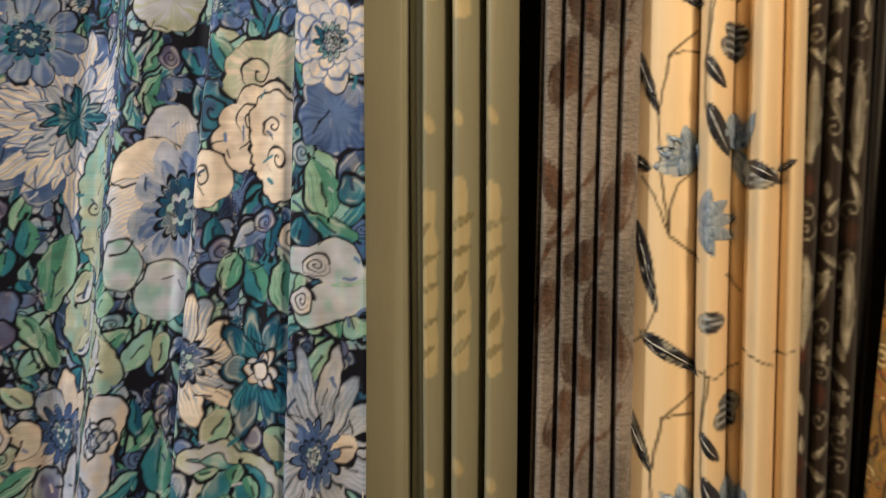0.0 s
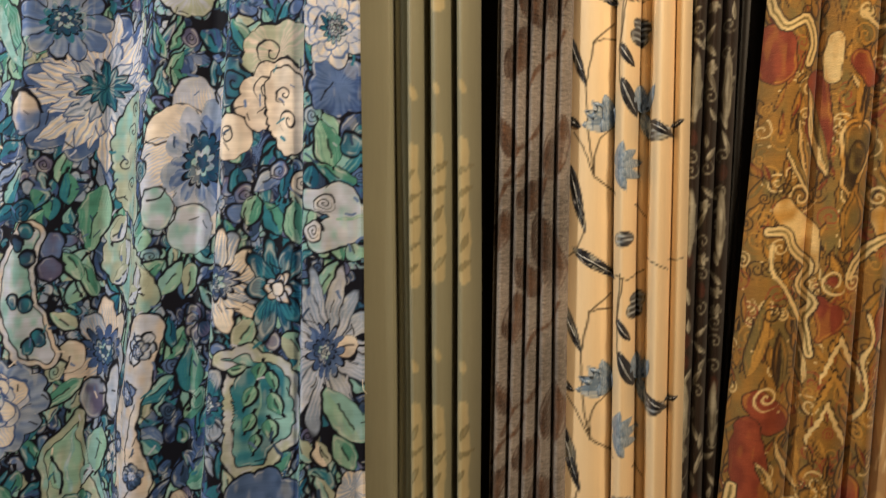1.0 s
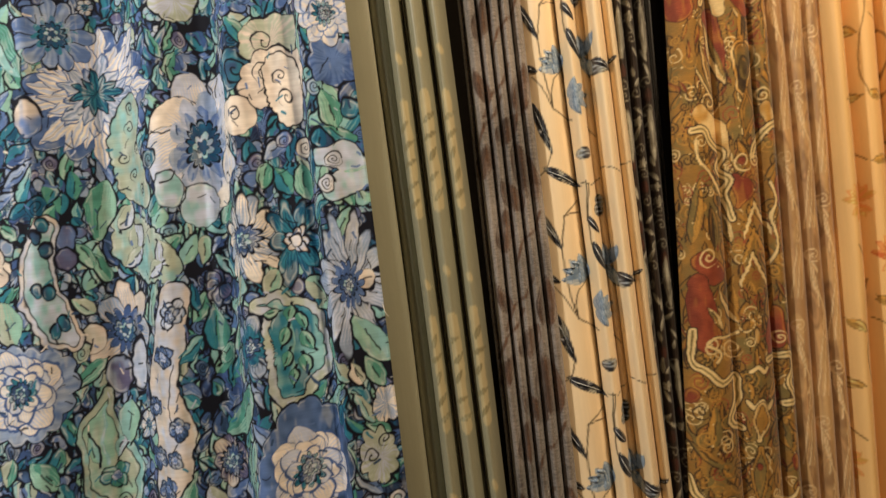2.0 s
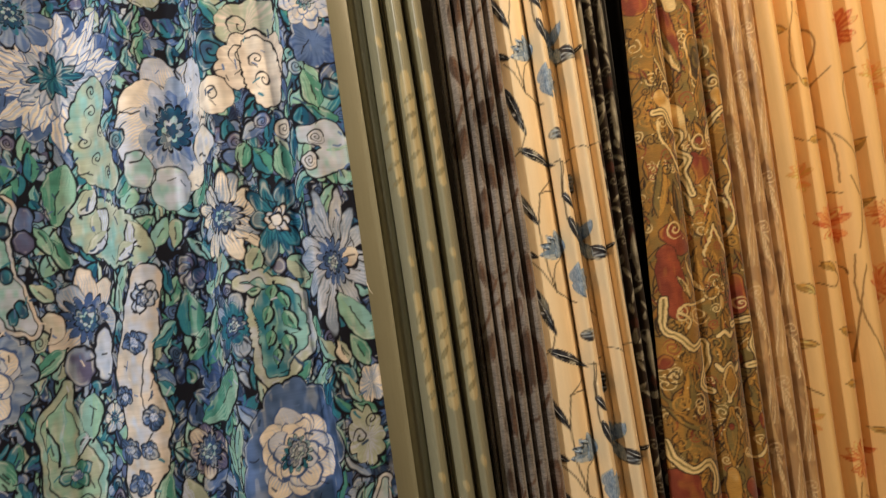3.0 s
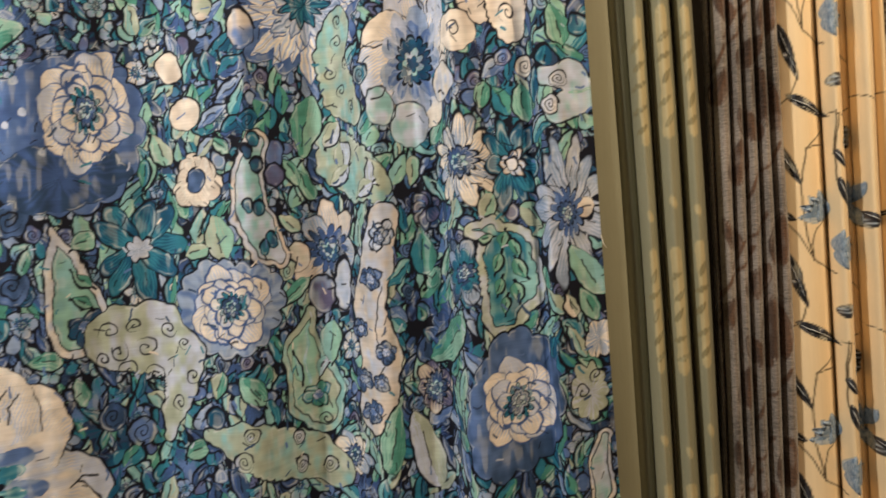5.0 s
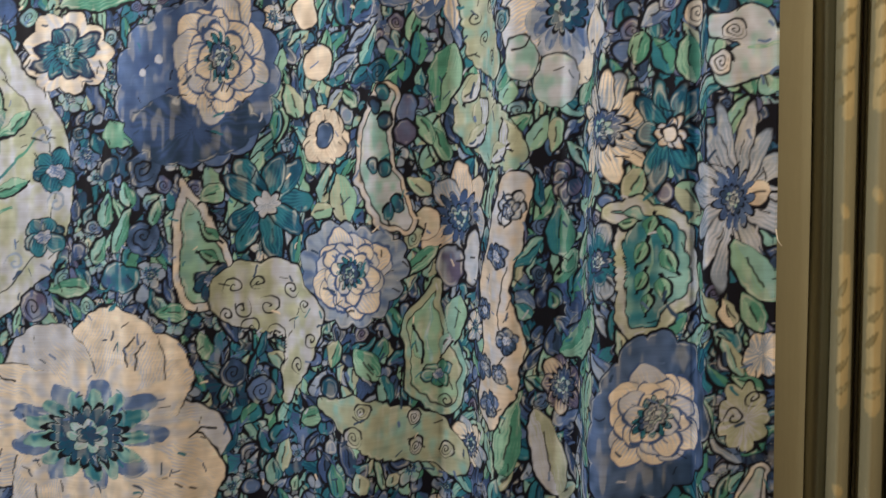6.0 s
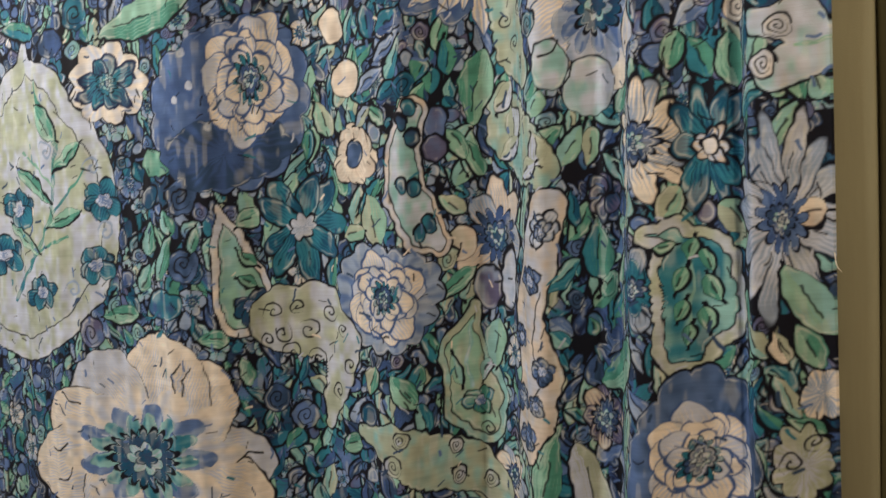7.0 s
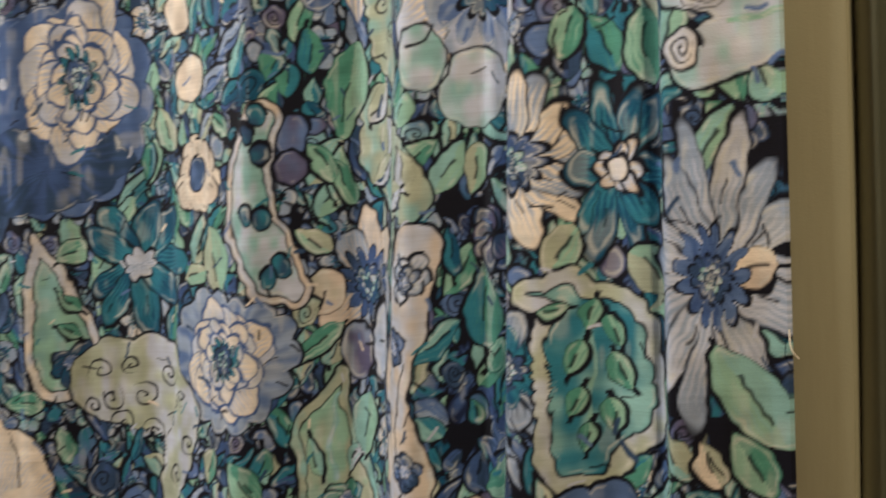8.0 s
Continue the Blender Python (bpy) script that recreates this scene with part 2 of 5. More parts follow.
def lashes(cl, u, v, r, n, sq=1.0):
    """Short ink ticks on the petals of a large flower."""
    for q in range(n):
        a = 2 * math.pi * q / n + 0.4 * math.sin(q * 2.3)
        p, s = (u + sq * r * math.cos(a), v + r * math.sin(a)), r * 0.16
        stroke(cl, [(p[0] - s * math.cos(a + 0.5), p[1] - s * math.sin(a + 0.5)), p, (p[0] + s * math.cos(a - 0.2), p[1] + s * math.sin(a - 0.2))], 0.0024, INK)


def stroke(cl, points, width, col, col_b=None):
    """A drawn line through a few points."""
    for (ua, va), (ub, vb) in zip(points, points[1:]):
        w = cl.window((ua + ub) / 2, (va + vb) / 2, 0.5 * math.hypot(ub - ua, vb - va) + width / 2 + 0.004)
        if w:
            k, x, y = w
            dx, dy = ub - ua, vb - va
            f = np.clip(((x + (ub - ua) / 2) * dx + (y + (vb - va) / 2) * dy) / (dx * dx + dy * dy), 0, 1)
            cl.lay(k, width / 2 - np.hypot(x + dx / 2 - f * dx, y + dy / 2 - f * dy), col, col_b)


def bloom(cl, u, v, r, n, col=CREAM, col_b=LAV, wide=0.5, ink=INK, sq=1.0, inner=0.12, rot=0.0, edge=0.0019):
    """A flower of n petals that are painted one by one, each a little longer or wider than the next."""
    for q in range(n):
        a = 2 * math.pi * (q + 0.22 * math.sin(q * 2.7 + u * 60)) / n + rot
        far = r * (0.92 + 0.09 * math.sin(q * 1.9 + v * 80))
        long, off = far * (1 - inner) / 2, far * (1 + inner) / 2
        half = min(long, wide * r * (0.46 + 0.06 * math.sin(q * 3.1)))
        turned = math.degrees(math.atan2(math.sin(a), math.cos(a) * sq))
        stretch = math.hypot(math.sin(a), math.cos(a) * sq)
        oval(cl, u + sq * off * math.cos(a), v + off * math.sin(a), long * stretch, half * sq / max(stretch, 0.3), turned, col if q % 3 else col_b, col_b if q % 3 else col, edge, ink, 0.8)
        s = 0.3 * long
        p = (u + sq * (off - s) * math.cos(a), v + (off - s) * math.sin(a))
        if q % 2 and r > 0.03:
            stroke(cl, [p, (p[0] + sq * s * 1.2 * math.cos(a + 0.15), p[1] + s * 1.2 * math.sin(a + 0.15))], 0.0012, ink)


def mumbloom(cl, u, v, r, n, col, col_b, ink, sq=1.0):
    """A mum: three rings of cupped petals drawn in a blue line, and a dark ringed middle."""
    bloom(cl, u, v, r, n, col, col_b, 0.66, ink, sq, 0.35, 0.1)
    bloom(cl, u, v, r * 0.74, n - 2, col, col_b, 0.64, ink, sq, 0.3, 0.4)
    bloom(cl, u, v, r * 0.52, n - 4, col, PALE, 0.62, ink, sq, 0.2, 0.2, 0.0024)
    petals(cl, u, v, r * 0.36, 12, TEAL, SEA, 0.2, 0.8, 0, sq, edge=0.0012)
    heart(cl, u, v, r * 0.27, BLUE, SLATE, teeth=10, sq=sq)


def sprig(cl, u, v, r, col, col_b, sq=1.0):
    """A small flower of six round petals with an eye."""
    bloom(cl, u, v, r, 6, col, col_b, 0.9, INK, sq, 0.1, 0.3, 0.0014)
    petals(cl, u, v, r * 0.36, 6, PERI, PALE, 0.1, 1, 0, sq, edge=0.0012)


def drop(cl, spine, col, col_b, band=0.0, fill=None, fill_b=None, scallop=0.0, ink=INK):
    """A paisley: a body swollen round a bent spine of places and half widths; with a band it has a rim round a field."""
    us, vs, rs = zip(*spine)
    mid_u, mid_v = (min(us) + max(us)) / 2, (min(vs) + max(vs)) / 2
    w = cl.window(mid_u, mid_v, 0.5 * max(max(us) - min(us), max(vs) - min(vs)) + max(rs) + 0.008)
    if not w:
        return
    k, x, y = w
    x, y = x + mid_u, y + mid_v
    d = np.full(np.broadcast(x, y).shape, -1.0)
    for (ua, va, ra), (ub, vb, rb) in zip(spine, spine[1:]):
        du, dv = ub - ua, vb - va
        f = np.clip(((x - ua) * du + (y - va) * dv) / (du * du + dv * dv), 0, 1)
        d = np.maximum(d, ra + (rb - ra) * ease(f) - np.hypot(x - ua - f * du, y - va - f * dv))
    if scallop:
        d = d + scallop * np.abs(np.sin(np.arctan2(y - mid_v, x - mid_u) * 9))
    cl.lay(k, d + (0.0024 if ink is INK else 0.0011) * (1 + 0.5 * cl.cloud[k]), ink)
    cl.lay(k, d, col, col_b)
    if band:
        cl.lay(k, d - band + (0.0016 if ink is INK else 0.001), ink)
        cl.lay(k, d - band, fill, fill_b)


# ---- the large blue printed curtain ----
# its folds: where each ridge and valley stands, and how far it lies back
KNOTS = [(-2.0, -.31), (-1.6, -.285), (-1.2, -.24), (-.95, -.21), (-.72, -.165), (-.535, -.045), (-.43, -.045), (-.36, .03), (-.33, .033), (-.255, -.012), (-.205, .03), (-.185, .03), (-.138, -.028), (-.075, .002), (-.05, .006), (-.03, -.022), (.03, .002), (.3, .002)]
EDGE = 0.030


def fold(x):
    kx, ky = np.array(KNOTS).T
    i = np.clip(np.searchsorted(kx, x) - 1, 0, len(kx) - 2)
    s = ease((x - kx[i]) / (kx[i + 1] - kx[i]))
    return ky[i] * (1 - s) + ky[i + 1] * s


def hang_forward(co):
    """The foot of the cloth swings out towards the aisle, and fine ripples run down it."""
    z = co[..., 2]
    co[..., 1] += np.clip(0.15 * (z - 1.45), -0.1, 0.1) * np.clip((0.02 - co[..., 0]) / 0.14, 0, 1)
    co[..., 1] += 0.0012 * np.sin(co[..., 0] * 95 + 3 * np.sin(z * 4)) + 0.0008 * np.sin(co[..., 0] * 230 + z * 9)


def sheet(name, px, py, colours, rows, mat, lean=None):
    """A hanging sheet from its plan line (px, py) and its heights; lean moves a point by its height."""
    nu, nv = len(px), len(rows)
    co = np.empty((nv, nu, 3), np.float32)
    co[..., 0], co[..., 1], co[..., 2] = px[None, :], py[None, :], rows[:, None]
    if lean is not None:
        lean(co)
    mesh = bpy.data.meshes.new(name)
    mesh.vertices.add(nu * nv)
    mesh.vertices.foreach_set("co", co.ravel())
    i = (np.arange(nv - 1)[:, None] * nu + np.arange(nu - 1)[None, :]).ravel()
    quads = np.stack([i, i + 1, i + 1 + nu, i + nu], -1).astype(np.int32)
    mesh.loops.add(quads.size)
    mesh.loops.foreach_set("vertex_index", quads.ravel())
    mesh.polygons.add(len(quads))
    mesh.polygons.foreach_set("loop_start", np.arange(len(quads), dtype=np.int32) * 4)
    mesh.polygons.foreach_set("use_smooth", np.ones(len(quads), bool))
    mesh.update(calc_edges=True)
    dye = mesh.color_attributes.new("print", "FLOAT_COLOR", "POINT")
    rgba = np.ones((nv, nu, 4), np.float32)
    rgba[..., :3] = np.clip(colours, 0.002, 0.95)
    dye.data.foreach_set("color", rgba.ravel())
    mesh.materials.append(mat)
    return new(name, mesh)


def heights(low, high, step):
    """Rows that are close between low and high, where the cloth is seen near, and wide elsewhere."""
    return np.concatenate([np.arange(FLOOR, low - 0.006, 0.012), np.arange(low, high, step), np.arange(high + 0.006, TOP - 0.004, 0.012), [TOP]])


line_x = np.linspace(-2.00, EDGE, 8001)
line_y = fold(line_x)
line_u = np.concatenate([[0], np.cumsum(np.hypot(np.diff(line_x), np.diff(line_y)))])
line_u -= line_u[-1]
blue_u = np.concatenate([np.arange(line_u[0], -1.25, 0.004), np.arange(-1.25, -0.8, 0.0018), np.arange(-0.8, 0, 0.0012), [0]])
blue_v = heights(0.86, 1.93, 0.0013)
blue = Cloth(blue_u, blue_v, INK, 7)


def small_fill(cl):
    """The crowded small leaves, berries and buds between the large flowers."""
    r = cl.rng
    greens = ((GREEN, MINT), (TEAL, SEA), (SEA, AQUA), (MINT, AQUA), (SLATE, BLUE), (PERI, LAV), (GREEN, SEA), (SAGE, AQUA), (BLUE, SEA))
    for _ in range(3700):
        petals(cl, r.uniform(-2.1, 0), r.uniform(0.0, 2.6), r.uniform(0.015, 0.04), 7, (BLUE, BLUE, SLATE, TEAL, PERI)[r.integers(5)], (NAVY, SLATE, SEA)[r.integers(3)], 0.2, 1, r.uniform(0, 90), edge=0)
    for _ in range(90):
        v = r.uniform(0.0, 0.78) if r.uniform() < 0.5 else r.uniform(1.86, 2.58)
        mum(cl, r.uniform(-2.1, 0), v, r.uniform(0.04, 0.08))
    for _ in range(15500):
        u, v, kind = r.uniform(-2.1, 0), r.uniform(0.0, 2.6), r.uniform()
        a, b = greens[r.integers(len(greens))]
        if kind < 0.6:
            leaf(cl, u, v, r.uniform(0.018, 0.048), r.uniform(0.008, 0.020), r.uniform(40, 140), a, b, r.uniform() < 0.6)
        elif kind < 0.8:
            oval(cl, u, v, r.uniform(0.005, 0.010), r.uniform(0.006, 0.012), r.uniform(0, 90), (BLUE, PERI, SLATE, LAV, SEA, MAUVE)[r.integers(6)], PERI)
        elif kind < 0.9:
            rose(cl, u, v, r.uniform(0.008, 0.013), (MAUVE, SLATE, AQUA, TEAL)[r.integers(4)], PERI)
        else:
            flower(cl, u, v, r.uniform(0.012, 0.020), 6, (CREAM, PERI, AQUA, LAV)[r.integers(4)], LAV, 0.4, BLUE)

    for _ in range(420):
        a, b = greens[r.integers(len(greens))]
        leaf(cl, r.uniform(-0.75, 0), r.uniform(1.0, 1.75), r.uniform(0.028, 0.055), r.uniform(0.014, 0.024), r.uniform(30, 150), a, b)


def brushwork(cl):
    """Loose last strokes of the hand-painted design: ink ticks, blue dabs and dry pale dabs."""
    r = cl.rng
    for n, col, low, high, wide in ((700, INK, 0.006, 0.014, 0.0018), (350, SLATE, 0.006, 0.014, 0.003), (300, PERI, 0.005, 0.012, 0.003), (140, PALE, 0.004, 0.010, 0.0025), (40, CREAM, 0.004, 0.009, 0.0025), (150, SEA, 0.005, 0.012, 0.003)):
        for _ in range(n):
            u, v, a, l = r.uniform(-1.7, 0), r.uniform(0.75, 1.9), radians(r.uniform(0, 180)), r.uniform(low, high)
            stroke(cl, [(u, v), (u + math.cos(a) * l, v + math.sin(a) * l)], wide * r.uniform(0.5, 1.1), col)


small_fill(blue)
# the upper rows of the print
petals(blue, -0.481, 1.661, 0.1020, 13, PERI, BLUE, 0.1, rays=0.3, sq=1.06)
star(blue, -0.482, 1.665, 0.1134, 21, CREAM, PALE, 0.30, ink=BLUE, sq=1.06)
star(blue, -0.482, 1.665, 0.0846, 17, CREAM, PALE, 0.32, 9, ink=BLUE, sq=1.06)
star(blue, -0.482, 1.665, 0.0620, 13, PALE, LAV, 0.36, 4, ink=BLUE, sq=1.06)
star(blue, -0.482, 1.669, 0.0378, 11, SEA, TEAL, 0.36, sq=1.07)
flower(blue, -0.540, 1.753, 0.0562, 11, LAV, PERI, 0.4, SLATE, sq=1.00)
leaf(blue, -0.613, 1.738, 0.1117, 0.0364, -63, AQUA, GREEN)
rose(blue, -0.320, 1.727, 0.0120, MAUVE, SLATE)
petals(blue, -0.025, 1.652, 0.0346, 8, PERI, BLUE, 0.08, sq=1.13)
mum(blue, -0.031, 1.717, 0.0443, 9, ink=PERI, sq=1.06)
rose(blue, -0.191, 1.662, 0.0296, SLATE, SEA)
petals(blue, -0.136, 1.699, 0.0384, 9, BLUSH, SAGE, 0.06, sq=1.27)
petals(blue, -0.133, 1.646, 0.0447, 9, CREAM, BLUSH, 0.07, sq=1.26)
curl(blue, -0.146, 1.699, 0.0176, 30, 1.5)
curl(blue, -0.150, 1.653, 0.0173, 30, 1.5)
petals(blue, -0.326, 1.787, 0.0372, 7, PALE, SAGE, 0.06, sq=0.99)
flower(blue, -0.197, 1.762, 0.0250, 7, BLUE, PERI, 0.4, sq=1.50)
# the great pointed medallion with its sprigs, far along the cloth
drop(blue, [(-1.179, 1.611, 0.0113), (-1.171, 1.498, 0.0998), (-1.183, 1.384, 0.1848), (-1.199, 1.356, 0.1693)], PALE, SAGE, 0.030, SAGE, PALE, scallop=0.003)
stroke(blue, [(-1.156, 1.566), (-1.110, 1.479), (-1.121, 1.388), (-1.220, 1.267)], 0.0069, GREEN, SEA)
stroke(blue, [(-1.121, 1.388), (-1.055, 1.445)], 0.0038, GREEN, SEA)
stroke(blue, [(-1.115, 1.426), (-1.190, 1.475)], 0.0038, GREEN, MINT)
stroke(blue, [(-1.172, 1.333), (-1.091, 1.356)], 0.0040, GREEN, SEA)
leaf(blue, -1.133, 1.511, 0.0666, 0.0296, -47, MINT, GREEN)
leaf(blue, -1.088, 1.466, 0.0605, 0.0165, -145, MINT, GREEN)
leaf(blue, -1.164, 1.428, 0.0967, 0.0188, -31, MINT, GREEN)
leaf(blue, -1.191, 1.353, 0.0795, 0.0192, -30, MINT, GREEN)
leaf(blue, -1.099, 1.383, 0.0672, 0.0168, -162, MINT, GREEN)
sprig(blue, -1.024, 1.402, 0.0281, SEA, TEAL, sq=1.34)
sprig(blue, -1.041, 1.317, 0.0271, SEA, TEAL, sq=1.29)
sprig(blue, -1.204, 1.396, 0.0272, SEA, TEAL, sq=1.60)
sprig(blue, -1.245, 1.330, 0.0295, SEA, TEAL, sq=1.60)
sprig(blue, -1.153, 1.278, 0.0254, SEA, TEAL, sq=1.60)
curl(blue, -1.131, 1.474, 0.0153, 40, 1.3, LAV, 0.0040)
curl(blue, -1.042, 1.446, 0.0148, 40, 1.3, LAV, 0.0040)
curl(blue, -1.024, 1.362, 0.0149, 40, 1.3, LAV, 0.0040)
curl(blue, -1.084, 1.284, 0.0153, 40, 1.3, LAV, 0.0040)
petals(blue, -1.010, 1.553, 0.0533, 9, PALE, CREAM, 0.09, sq=1.34)
bloom(blue, -1.010, 1.552, 0.0389, 9, SLATE, SEA, 0.5, NAVY, sq=1.39)
heart(blue, -1.010, 1.552, 0.0151, TEAL, SEA, sq=1.34)
leaf(blue, -0.946, 1.630, 0.1597, 0.0486, -169, MINT, GREEN)
rose(blue, -1.064, 1.649, 0.0218, TEAL, SEA)
oval(blue, -1.113, 1.615, 0.0262, 0.0178, 0, SLATE, BLUE)
oval(blue, -0.928, 1.445, 0.0283, 0.0184, 0, GREEN, MINT)
rose(blue, -0.887, 1.401, 0.0217, PERI, SLATE)
rose(blue, -0.888, 1.316, 0.0204, PERI, SLATE)
oval(blue, -0.921, 1.266, 0.0301, 0.0188, 0, SEA, BLUE)
oval(blue, -0.943, 1.403, 0.0143, 0.0143, 0, SLATE, TEAL)
rose(blue, -1.053, 1.228, 0.0199, MAUVE, PERI)
leaf(blue, -0.999, 1.251, 0.0628, 0.0224, -177, GREEN, MINT)
leaf(blue, -0.849, 1.220, 0.0431, 0.0242, 178, GREEN, MINT)
leaf(blue, -1.186, 1.641, 0.0799, 0.0261, 170, GREEN, SEA)
leaf(blue, -0.945, 1.350, 0.0406, 0.0238, 78, GREEN, AQUA)
leaf(blue, -0.909, 1.370, 0.0365, 0.0225, 103, GREEN, AQUA)
leaf(blue, -0.918, 1.324, 0.0630, 0.0236, 66, GREEN, AQUA)
leaf(blue, -0.873, 1.347, 0.0354, 0.0148, 76, GREEN, AQUA)
leaf(blue, -0.957, 1.298, 0.0394, 0.0188, 69, GREEN, AQUA)
# a blue disc with a cream mum
petals(blue, -0.824, 1.507, 0.1155, 15, BLUE, PERI, 0.05, 0.8, rays=0.1, sq=0.88)
petals(blue, -0.828, 1.450, 0.0484, 9, BLUE, SLATE, 0.05, 0.8, edge=0, sq=1.66)
mumbloom(blue, -0.796, 1.537, 0.0838, 13, CREAM, PALE, BLUE, sq=0.72)
oval(blue, -0.882, 1.577, 0.0052, 0.0055, 0, PALE, LAV, edge=0)
oval(blue, -0.871, 1.538, 0.0051, 0.0055, 0, PALE, LAV, edge=0)
oval(blue, -0.846, 1.485, 0.0049, 0.0055, 0, PALE, LAV, edge=0)
oval(blue, -0.872, 1.598, 0.0050, 0.0054, 0, PALE, LAV, edge=0)
oval(blue, -0.890, 1.519, 0.0055, 0.0055, 0, PALE, LAV, edge=0)
# the great pale flower at the foot
bloom(blue, -0.966, 1.071, 0.1553, 9, CREAM, PALE, 0.75, INK, sq=1.45)
petals(blue, -0.966, 1.071, 0.0985, 11, PALE, CREAM, 0.16, 0.7, edge=0, rays=0.4, sq=1.49)
petals(blue, -0.966, 1.067, 0.0757, 9, LAV, PERI, 0.30, 0.7, edge=0, rays=0.6, sq=1.55)
petals(blue, -0.966, 1.065, 0.0636, 13, SEA, AQUA, 0.22, 0.7, edge=0, sq=1.45)
lashes(blue, -0.966, 1.071, 0.1136, 8, sq=1.38)
heart(blue, -0.966, 1.063, 0.0469, SLATE, TEAL, teeth=19, sq=1.42)
# a drop with a small flower in it
drop(blue, [(-0.840, 1.383, 0.0042), (-0.823, 1.324, 0.0250), (-0.812, 1.269, 0.0354), (-0.812, 1.250, 0.0298)], PALE, CREAM, 0.010, AQUA, MINT)
sprig(blue, -0.800, 1.254, 0.0242, SLATE, TEAL, sq=1.01)
leaf(blue, -0.803, 1.318, 0.0316, 0.0111, 131, GREEN, MINT)
leaf(blue, -0.806, 1.288, 0.0215, 0.0113, 143, GREEN, MINT)
leaf(blue, -0.804, 1.365, 0.0309, 0.0237, -149, GREEN, MINT)
leaf(blue, -0.773, 1.357, 0.0638, 0.0200, -106, MINT, AQUA)
leaf(blue, -0.720, 1.448, 0.0456, 0.0196, -104, GREEN, MINT)
# the pale anemone
bloom(blue, -0.294, 1.574, 0.1240, 7, PALE, CREAM, 0.95, INK, sq=0.69)
petals(blue, -0.294, 1.570, 0.0724, 9, PALE, LAV, 0.16, 0.7, edge=0, rays=0.5, sq=0.79)
petals(blue, -0.294, 1.568, 0.0528, 12, LAV, PERI, 0.24, 0.7, edge=0, rays=0.6, sq=0.87)
oval(blue, -0.198, 1.596, 0.0307, 0.0273, 0, CREAM, BLUSH, edge=0.0012)
curl(blue, -0.197, 1.596, 0.0137, 60, 1.2)
oval(blue, -0.235, 1.535, 0.0334, 0.0239, 0, PALE, CREAM, edge=0.0012)
oval(blue, -0.306, 1.485, 0.0290, 0.0315, 0, PALE, AQUA, edge=0.0012)
oval(blue, -0.351, 1.510, 0.0195, 0.0263, 0, AQUA, PALE, edge=0.0012)
lashes(blue, -0.294, 1.570, 0.0884, 7, sq=0.72)
heart(blue, -0.294, 1.569, 0.0360, SLATE, TEAL, teeth=15, sq=0.84)
# daisies beside it
bloom(blue, -0.201, 1.427, 0.0612, 16, CREAM, LAV, 0.34, INK, sq=1.09)
heart(blue, -0.201, 1.427, 0.0248, SLATE, BLUE, teeth=13, sq=1.20)
bloom(blue, -0.127, 1.418, 0.0685, 10, TEAL, SEA, 0.40, INK, sq=0.61)
bloom(blue, -0.126, 1.419, 0.0190, 8, BLUSH, PALE, 0.6, INK, sq=0.93)
oval(blue, -0.127, 1.419, 0.0068, 0.0074, 0, PALE, CREAM)
bloom(blue, -0.202, 1.286, 0.0469, 9, LAV, SLATE, 0.5, INK, sq=1.17)
petals(blue, -0.202, 1.286, 0.0313, 9, SEA, TEAL, 0.2, 0.8, edge=0, sq=1.20)
heart(blue, -0.202, 1.286, 0.0156, SLATE, BLUE, teeth=9, sq=1.27)
bloom(blue, -0.460, 1.324, 0.0707, 8, BLUSH, LAV, 0.6, INK, sq=0.79)
petals(blue, -0.460, 1.324, 0.0369, 13, BLUE, SLATE, 0.24, 0.7, sq=0.88)
heart(blue, -0.460, 1.324, 0.0192, BLUE, TEAL, teeth=11, sq=0.89)
oval(blue, -0.473, 1.264, 0.0185, 0.0243, 0, LAV, MAUVE)
oval(blue, -0.439, 1.275, 0.0145, 0.0334, 0, LAV, PALE)
# the sage blossom and the lace plume
drop(blue, [(-0.428, 1.631, 0.0257), (-0.442, 1.588, 0.0242), (-0.426, 1.537, 0.0310), (-0.400, 1.508, 0.0170)], SAGE, AQUA, 0, None, None, scallop=0.003)
curl(blue, -0.433, 1.611, 0.0113, 20, 1.4)
curl(blue, -0.414, 1.580, 0.0095, 120, 1.4)
curl(blue, -0.448, 1.569, 0.0105, 200, 1.4)
curl(blue, -0.426, 1.541, 0.0103, 60, 1.4)
curl(blue, -0.405, 1.517, 0.0086, 0, 1.4)
curl(blue, -0.431, 1.640, 0.0097, 90, 1.4)
rose(blue, -0.381, 1.556, 0.0132, SLATE, SEA)
drop(blue, [(-0.436, 1.447, 0.0337), (-0.396, 1.423, 0.0372), (-0.364, 1.408, 0.0219), (-0.448, 1.476, 0.0183)], SAGE, AQUA, 0, None, None, scallop=0.004)
leaf(blue, -0.447, 1.482, 0.0389, 0.0226, -120, SAGE, PALE)
leaf(blue, -0.429, 1.450, 0.0417, 0.0328, -77, SAGE, PALE)
leaf(blue, -0.364, 1.425, 0.0315, 0.0242, 118, SAGE, PALE)
leaf(blue, -0.434, 1.425, 0.0420, 0.0203, -146, SAGE, PALE)
leaf(blue, -0.382, 1.404, 0.0420, 0.0210, -147, SAGE, PALE)
leaf(blue, -0.486, 1.497, 0.0869, 0.0443, -99, GREEN, MINT)
leaf(blue, -0.542, 1.510, 0.0311, 0.0230, -85, GREEN, SEA)
leaf(blue, -0.489, 1.415, 0.0500, 0.0186, 122, GREEN, MINT)
leaf(blue, -0.509, 1.433, 0.0444, 0.0175, 117, GREEN, MINT)
rose(blue, -0.577, 1.506, 0.0144, TEAL, SEA)
leaf(blue, -0.557, 1.523, 0.0297, 0.0186, -112, GREEN, SEA)
